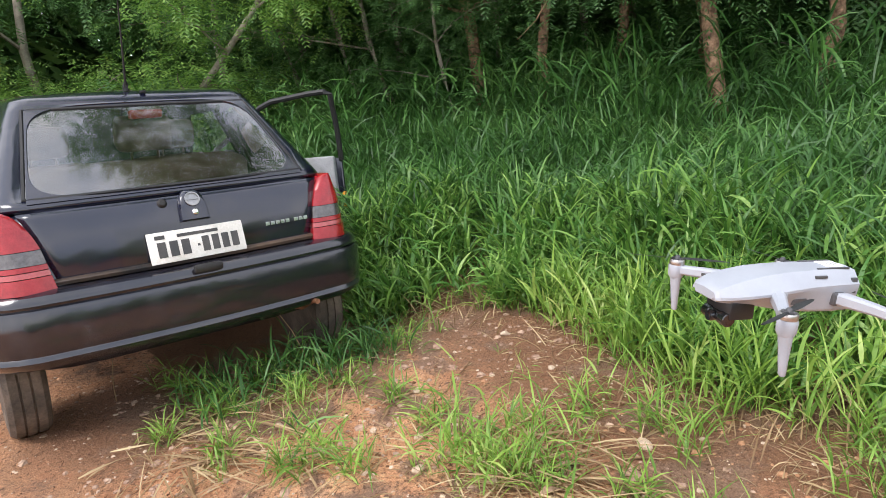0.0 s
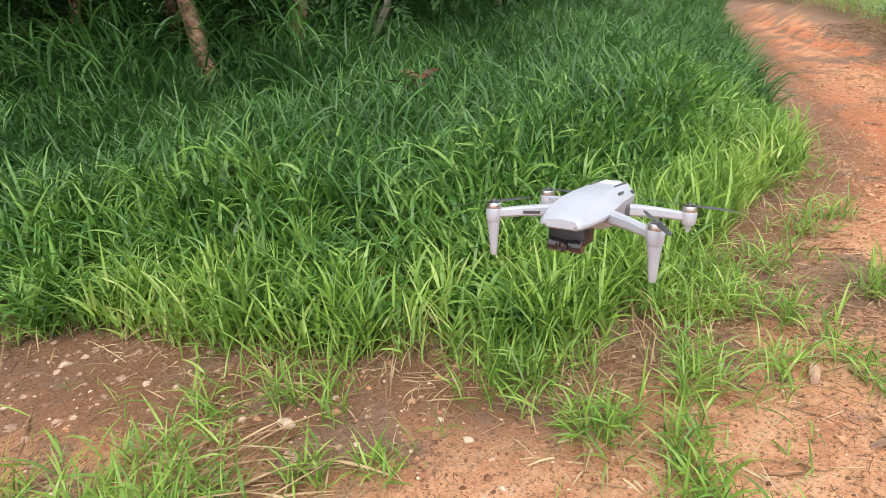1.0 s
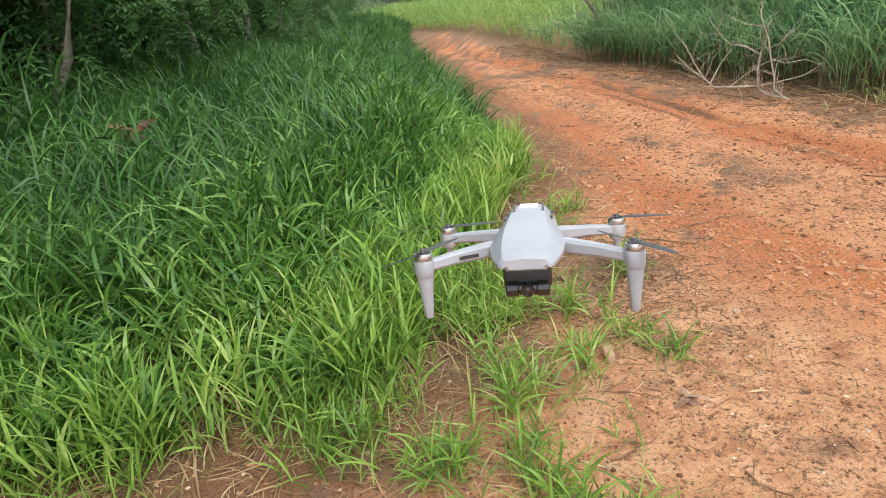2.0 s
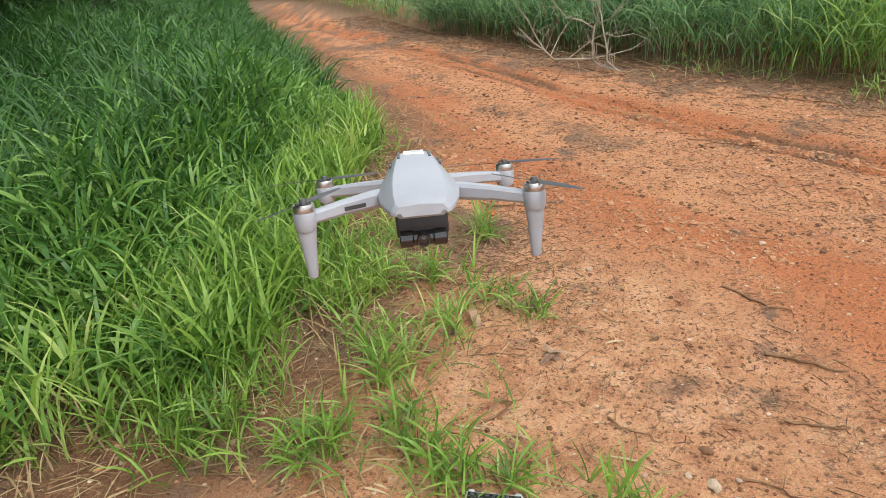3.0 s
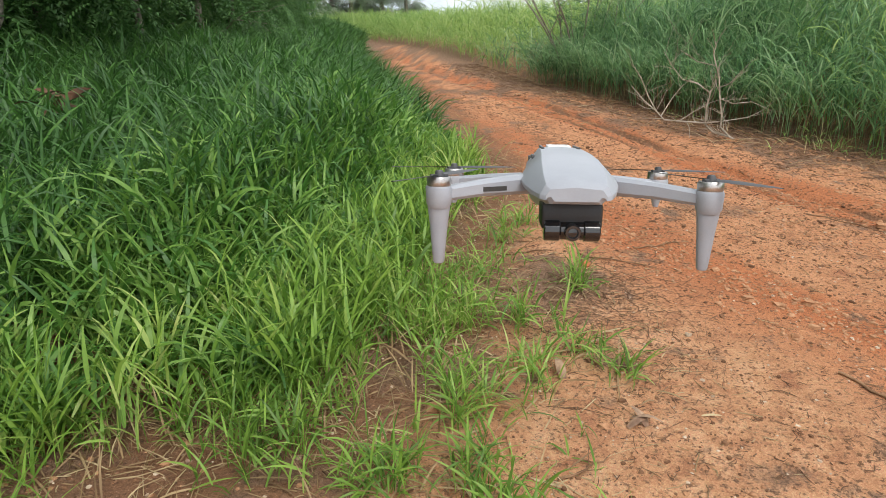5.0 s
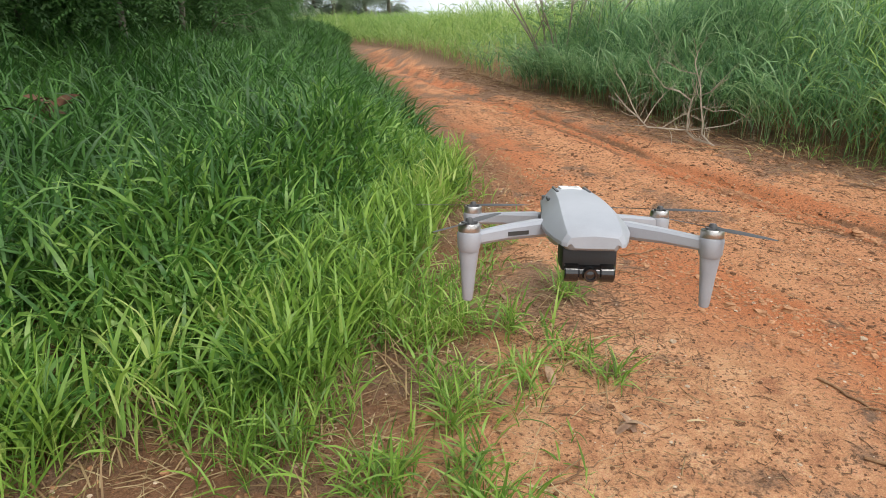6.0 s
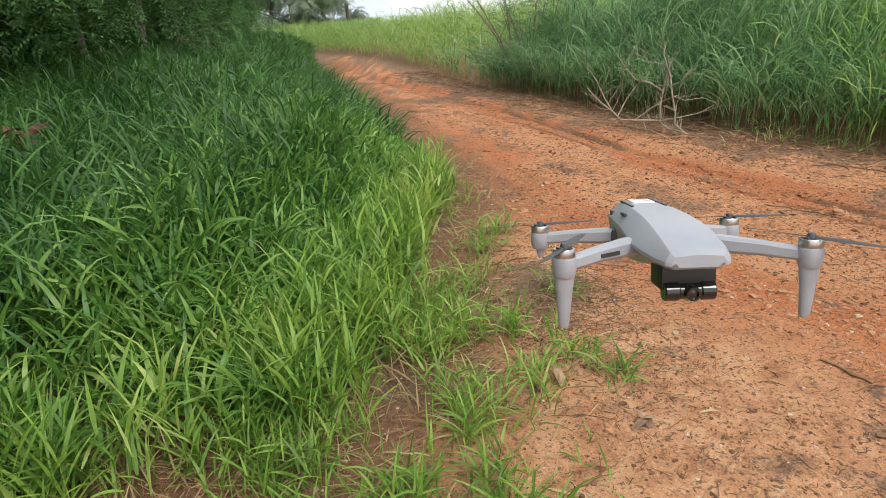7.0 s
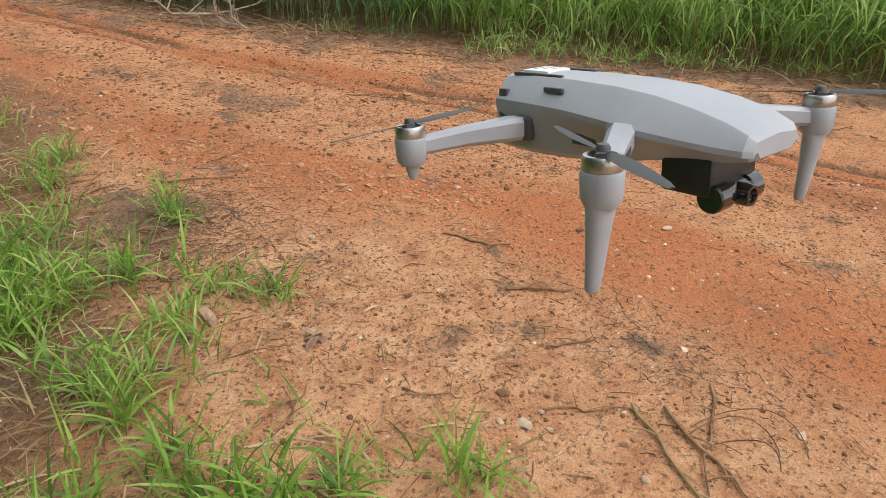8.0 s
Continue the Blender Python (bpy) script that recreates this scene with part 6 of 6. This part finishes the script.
STONES = [(-1.38, 0.62, 0.030, 0), (-1.74, 0.68, 0.032, 0), (-1.70, 0.09, 0.028, 0), (-2.08, 0.41, 0.03, 1), (-2.31, 0.05, 0.026, 1), (-1.23, 0.40, 0.024, 0), (-2.22, 0.58, 0.026, 1), (-1.01, 1.335, 0.045, 0), (-2.11, 1.19, 0.03, 0), (-2.18, 1.06, 0.026, 1), (-1.5, 0.46, 0.024, 0), (-1.18, 0.58, 0.035, 0), (-1.66, 1.26, 0.022, 0), (-0.73, 1.37, 0.018, 0), (-0.43, 1.55, 0.026, 0), (-0.56, 1.59, 0.016, 0),
          (0.91, 1.49, 0.026, 0), (0.945, 1.61, 0.024, 1), (1.86, 2.16, 0.026, 1), (0.93, 2.67, 0.024, 0), (-0.34, 1.69, 0.03, 1), (0.44, 1.70, 0.011, 0), (1.70, 2.75, 0.022, 0), (0.02, 2.92, 0.02, 0), (1.01, 1.19, 0.018, 0), (2.17, 1.97, 0.024, 0), (1.47, 1.05, 0.02, 0), (0.86, 1.53, 0.016, 0), (0.95, 1.44, 0.014, 0), (0.98, 1.50, 0.012, 0), (0.9, 2.36, 0.012, 0)]
for i, (sx, sy, ss, dark) in enumerate(STONES):
    rock("stone", "brown rounded stone on the sandy earth" if dark else "pale angular stone on the sandy earth", sx, sy, ss * 0.8, i + 1, M["stone_dark"] if dark else M["stone"])


tagged(rock("brick_fragment", "orange-red lump of brick on the earth", 0.63, 3.38, 0.035, 40, M["brick_red"], 0.5), category="brick fragment")


def stick(x0, y0, x1, y1, r, seed, mat="stick_wood", label="dry brown stick lying on the sandy earth"):
    rnd = random.Random(seed)
    r *= 0.68
    bm = bmesh.new()
    pts = []
    for i in range(8):
        f = i / 7
        px, py = lerp(x0, x1, f) + rnd.uniform(-1, 1) * 0.012, lerp(y0, y1, f) + rnd.uniform(-1, 1) * 0.012
        pts.append(Vector((px, py, float(height(px, py)) + r * 1.0 + 0.004 * rnd.random())))
    tube(bm, pts, [r * (1 - 0.5 * i / 7) for i in range(8)], 6)
    for i in (2, 4, 5):
        q = pts[i]
        ang = rnd.uniform(0, 6.28)
        tube(bm, [q, q + Vector((math.cos(ang) * 0.035, math.sin(ang) * 0.035, 0.008)), q + Vector((math.cos(ang) * 0.08, math.sin(ang) * 0.075, 0.003))], [r * 0.5, r * 0.4, r * 0.2], 5)
    ob = part("stick", bm, M[mat], None, label)
    return tagged(ob, label, "stick", "sticks on the earth")


for i, row in enumerate(((1.25, 1.32, 1.14, 0.98, 0.010), (1.45, 1.30, 1.08, 1.08, 0.007), (1.36, 2.44, 1.52, 2.2, 0.008), (1.31, 1.99, 1.5, 1.87, 0.009), (1.18, 1.69, 1.34, 1.64, 0.007), (0.38, 1.8, 0.52, 1.93, 0.006), (0.72, 1.78, 0.85, 1.65, 0.005), (1.0, 1.5, 1.2, 1.34, 0.005), (0.6, 3.5, 0.95, 3.35, 0.006),
                         (0.2, 3.45, 0.45, 3.55, 0.008), (2.0, 4.2, 2.25, 4.0, 0.006), (0.9, 3.6, 1.2, 3.75, 0.006), (2.9, 5.2, 3.4, 4.7, 0.007), (1.6, 7.3, 2.1, 6.6, 0.008), (-1.9, 0.95, -1.6, 0.75, 0.006), (-1.9, 1.35, -1.6, 1.25, 0.005), (-0.7, 1.15, -1.15, 1.05, 0.007))):
    stick(*row, 50 + i)


stick(1.20, 1.38, 1.02, 0.98, 0.009, 91, "straw", "flat pale strip of dry stalk on the sandy earth")
for i, (cx, cy, r) in enumerate(((1.24, 1.12, 0.10), (1.27, 1.10, 0.13), (1.22, 1.08, 0.08))):
    bm = bmesh.new()
    tube(bm, [(cx + r * math.cos(a) * 1.5, cy + r * math.sin(a), float(height(cx, cy)) + 0.012 + 0.008 * math.sin(3 * a + i)) for a in [-0.9 + 0.24 * j for j in range(12)]], 0.0015, 5)
    tagged(part("root_loop", bm, M["twig"], None), "thin wiry root curled on the sandy earth", "root", "wiry roots on the earth")


def dead_leaf(x, y, size, seed):
    g = random.Random(seed)
    one = blades(np.array([[0.0, 0.0, 0.0]]), np.array([g.uniform(0, 6.28)]), np.array([0.7]), np.array([size]), np.array([size * 0.30]), np.array([1.2]), 6, np.array([g.uniform(-0.6, 0.6)]))
    ob = new("dead_leaf", mesh_np("dead_leaf", *one, M["dry_leaf"]))
    ob.matrix_world = pose(x, y, float(height(x, y)) + 0.004)
    return tagged(ob, "curled brown dead leaf on the sandy earth", "dead leaf", "dead leaves on the earth")


for i, (lx, ly, ls) in enumerate(((0.62, 2.12, 0.11), (0.66, 2.08, 0.10), (0.60, 2.07, 0.09), (0.43, 2.33, 0.12), (0.26, 1.66, 0.09), (0.30, 1.64, 0.08), (0.3, 3.0, 0.1), (-1.0, 1.1, 0.1), (-0.9, 1.0, 0.12), (-1.15, 0.75, 0.1))):
    dead_leaf(lx, ly, ls, 70 + i)


def bits(name, n, x0, x1, y0, y1, keep, length, radius, material, label, category):
    """Short broken twigs strewn over the earth, three-sided."""
    x, y = scatter(n, x0, x1, y0, y1, keep)
    n = len(x)
    a, L, r = rng.uniform(0, 6.28, n), length * rng.lognormal(0, 0.75, n), radius * rng.uniform(0.5, 1.4, n)
    z = height(x, y)
    d = np.stack([np.cos(a), np.sin(a), rng.normal(0, 0.12, n)], 1)
    s = np.stack([-np.sin(a), np.cos(a), np.zeros(n)], 1)
    c = np.stack([x, y, z + r * 0.7], 1)
    up = np.array([[0, 0, 1.0]])
    bend = s * (rng.normal(0, 0.15, n) * L)[:, None]
    rows = []
    for f, off in ((-0.5, 0), (0.0, 1), (0.5, 0)):
        m = c + d * (L * f)[:, None] + bend * off
        rows += [m + s * r[:, None], m - s * r[:, None], m + up * r[:, None] * 1.4]
    V = np.stack(rows, 1).reshape(-1, 3)
    o = (np.arange(n) * 9)[:, None]
    Q = np.concatenate([o + np.array([[p, q, q + 3, p + 3]]) for b in (0, 3) for p, q in ((b, b + 1), (b + 1, b + 2), (b + 2, b))])
    tagged(new(name, mesh_np(name, V, Q, [], material, False)), label, category, kind="stuff")


def bare(x, y):
    return ~inside(x, y, FIELD_L) & ~inside(x, y, FIELD_R)


def patchy(x, y):
    return bare(x, y) & (fbm(x * 2.1, y * 2.1, 4, 44) + rng.normal(0, 0.09, len(x)) + 0.25 * np.exp(-(((x - 0.55) / 0.4) ** 2 + ((y - 3.05) / 0.55) ** 2)) > 0.03)


bits("twig_litter", 26000, -3.2, 3.4, -1.4, 5.0, patchy, 0.020, 0.0011, M["twig"], "fine broken twigs strewn over the earth", "litter")
bits("needle_litter", 13000, -0.6, 1.8, 1.9, 4.2, lambda x, y: bare(x, y) & (((x - 0.62) / 0.42) ** 2 + ((y - 2.95) / 0.5) ** 2 < rng.exponential(0.7, len(x))), 0.040, 0.0011, M["twig"], "dense fine twigs matted on the earth", "litter")
bits("track_litter", 64000, -1.0, 6.5, 1.0, 14.0, lambda x, y: bare(x, y) & (line_dist(x, y, EDGE_R) < np.abs(rng.normal(0, 0.6, len(x)))), 0.055, 0.0025, M["twig"], "dry twigs along the far edge of the track", "litter")
bits("bank_foot_sticks", 16000, -1.0, 7.0, 0.5, 13.0, lambda x, y: bare(x, y) & (line_dist(x, y, EDGE_R) < np.abs(rng.normal(0, 0.38, len(x)))), 0.11, 0.0034, M["stick_wood"], "dry sticks and stalks at the foot of the bank", "litter")
bits("ridge_litter", 36000, -1.5, 4.2, 0.8, 9.0, lambda x, y: bare(x, y) & (np.abs(line_dist(x, y, RUT_A) - 0.75) < np.abs(rng.normal(0, 0.22, len(x)))) & (line_dist(x, y, RUT_B) > 0.25) & (fbm(x * 2.4, y * 2.4, 4, 48) + rng.normal(0, 0.1, len(x)) > 0.02), 0.03, 0.0014, M["twig"], "broken twigs along the ridge of the track", "litter")
bits("verge_straw", 9000, -3.0, 1.0, -0.2, 4.2, lambda x, y: bare(x, y) & (line_dist(x, y, EDGE_L) < np.abs(rng.normal(0, 0.9, len(x)))) & (fbm(x * 2.6, y * 2.6, 3, 58) + rng.normal(0, 0.1, len(x)) > 0.0), 0.06, 0.0016, M["straw"], "grey straw matted on the earth beside the grass", "litter")
bits("straw_litter", 3500, -3.0, 2.6, 0.2, 5.0, patchy, 0.035, 0.0011, M["straw"], "pale straw bits on the earth", "litter")


def pebbles(name, n, keep, size, material, label, area=(-3.2, 3.6, -1.4, 5.5)):
    x, y = scatter(n, *area, keep)
    n = len(x)
    s = size * rng.lognormal(0, 0.45, n)
    w = np.arange(5) * 2 * np.pi / 5
    unit = np.concatenate([np.stack([np.cos(w), np.sin(w), 0 * w], 1), np.stack([0.72 * np.cos(w + 0.5), 0.72 * np.sin(w + 0.5), 0 * w + 0.42], 1), [(0.05, 0.0, 0.55)]])
    jit = rng.uniform(0.72, 1.2, (n, 11, 1))
    a = rng.uniform(0, 6.28, n)
    P = unit[None] * jit
    R = np.stack([P[..., 0] * np.cos(a)[:, None] - P[..., 1] * np.sin(a)[:, None], P[..., 0] * np.sin(a)[:, None] + P[..., 1] * np.cos(a)[:, None], P[..., 2]], 2)
    V = (R * s[:, None, None] + np.stack([x, y, height(x, y) - 0.001], 1)[:, None]).reshape(-1, 3)
    o = (np.arange(n) * 11)[:, None]
    Q = np.concatenate([o + np.array([[i, (i + 1) % 5, 5 + (i + 1) % 5, 5 + i]]) for i in range(5)])
    T = np.concatenate([o + np.array([[5 + i, 5 + (i + 1) % 5, 10]]) for i in range(5)])
    tagged(new(name, mesh_np(name, V, Q, T, material, False)), label, "pebbles", kind="stuff")


pebbles("pebbles", 12000, lambda x, y: bare(x, y) & (fbm(x * 0.8, y * 0.8, 3, 90) + rng.normal(0, 0.15, len(x)) > -0.02), 0.0038, M["stone_dark"], "small brown pebbles in the earth")
pebbles("pale_pebbles", 9000, bare, 0.0036, M["stone"], "small pale pebbles in the earth")
pebbles("earth_crumbs", 64000, lambda x, y: bare(x, y) & (fbm(x * 3, y * 3, 4, 91) + rng.normal(0, 0.12, len(x)) > -0.02), 0.0034, M["crumb"], "dark crumbs of earth and bark")
pebbles("rut_clods", 22000, lambda x, y: bare(x, y) & (np.minimum(line_dist(x, y, RUT_A), line_dist(x, y, RUT_B) * 1.6) < np.abs(rng.normal(0, 0.28, len(x)))), 0.0058, M["clod"], "orange clods thrown up beside the wheel ruts")
pebbles("track_clods", 60000, lambda x, y: bare(x, y) & (streaks(x, y) + rng.normal(0, 0.08, len(x)) > 0.06) & (line_dist(x, y, RUT_A) < 1.7), 0.0085, M["clod"], "orange clods and crusts along the wheel tracks", (-1.5, 4.6, 2.6, 9.5))
pebbles("track_crumbs", 40000, lambda x, y: bare(x, y) & (streaks(x, y) + rng.normal(0, 0.08, len(x)) < -0.08) & (line_dist(x, y, RUT_A) < 1.9), 0.0060, M["crumb"], "dark crumbs of earth between the wheel tracks", (-1.5, 4.6, 2.6, 9.5))
pebbles("earth_clods", 14000, lambda x, y: bare(x, y) & (fbm(x * 1.6, y * 1.6, 4, 93) + rng.normal(0, 0.1, len(x)) > 0.05), 0.0065, M["clod"], "small orange clods of earth")
pebbles("gravel", 44000, lambda x, y: bare(x, y) & (np.hypot(x + 1.5, y - 0.0) < np.abs(rng.normal(0, 0.95, len(x)))) & (fbm(x * 2.5, y * 2.5, 3, 95) + rng.normal(0, 0.1, len(x)) > -0.06), 0.0098, M["gravel"], "coarse pinkish gravel beside the parked car")
pebbles("pale_gravel", 4500, lambda x, y: bare(x, y) & (np.hypot(x + 1.5, y - 0.1) < np.abs(rng.normal(0, 0.9, len(x)))), 0.0075, M["stone"], "pale gravel beside the parked car")
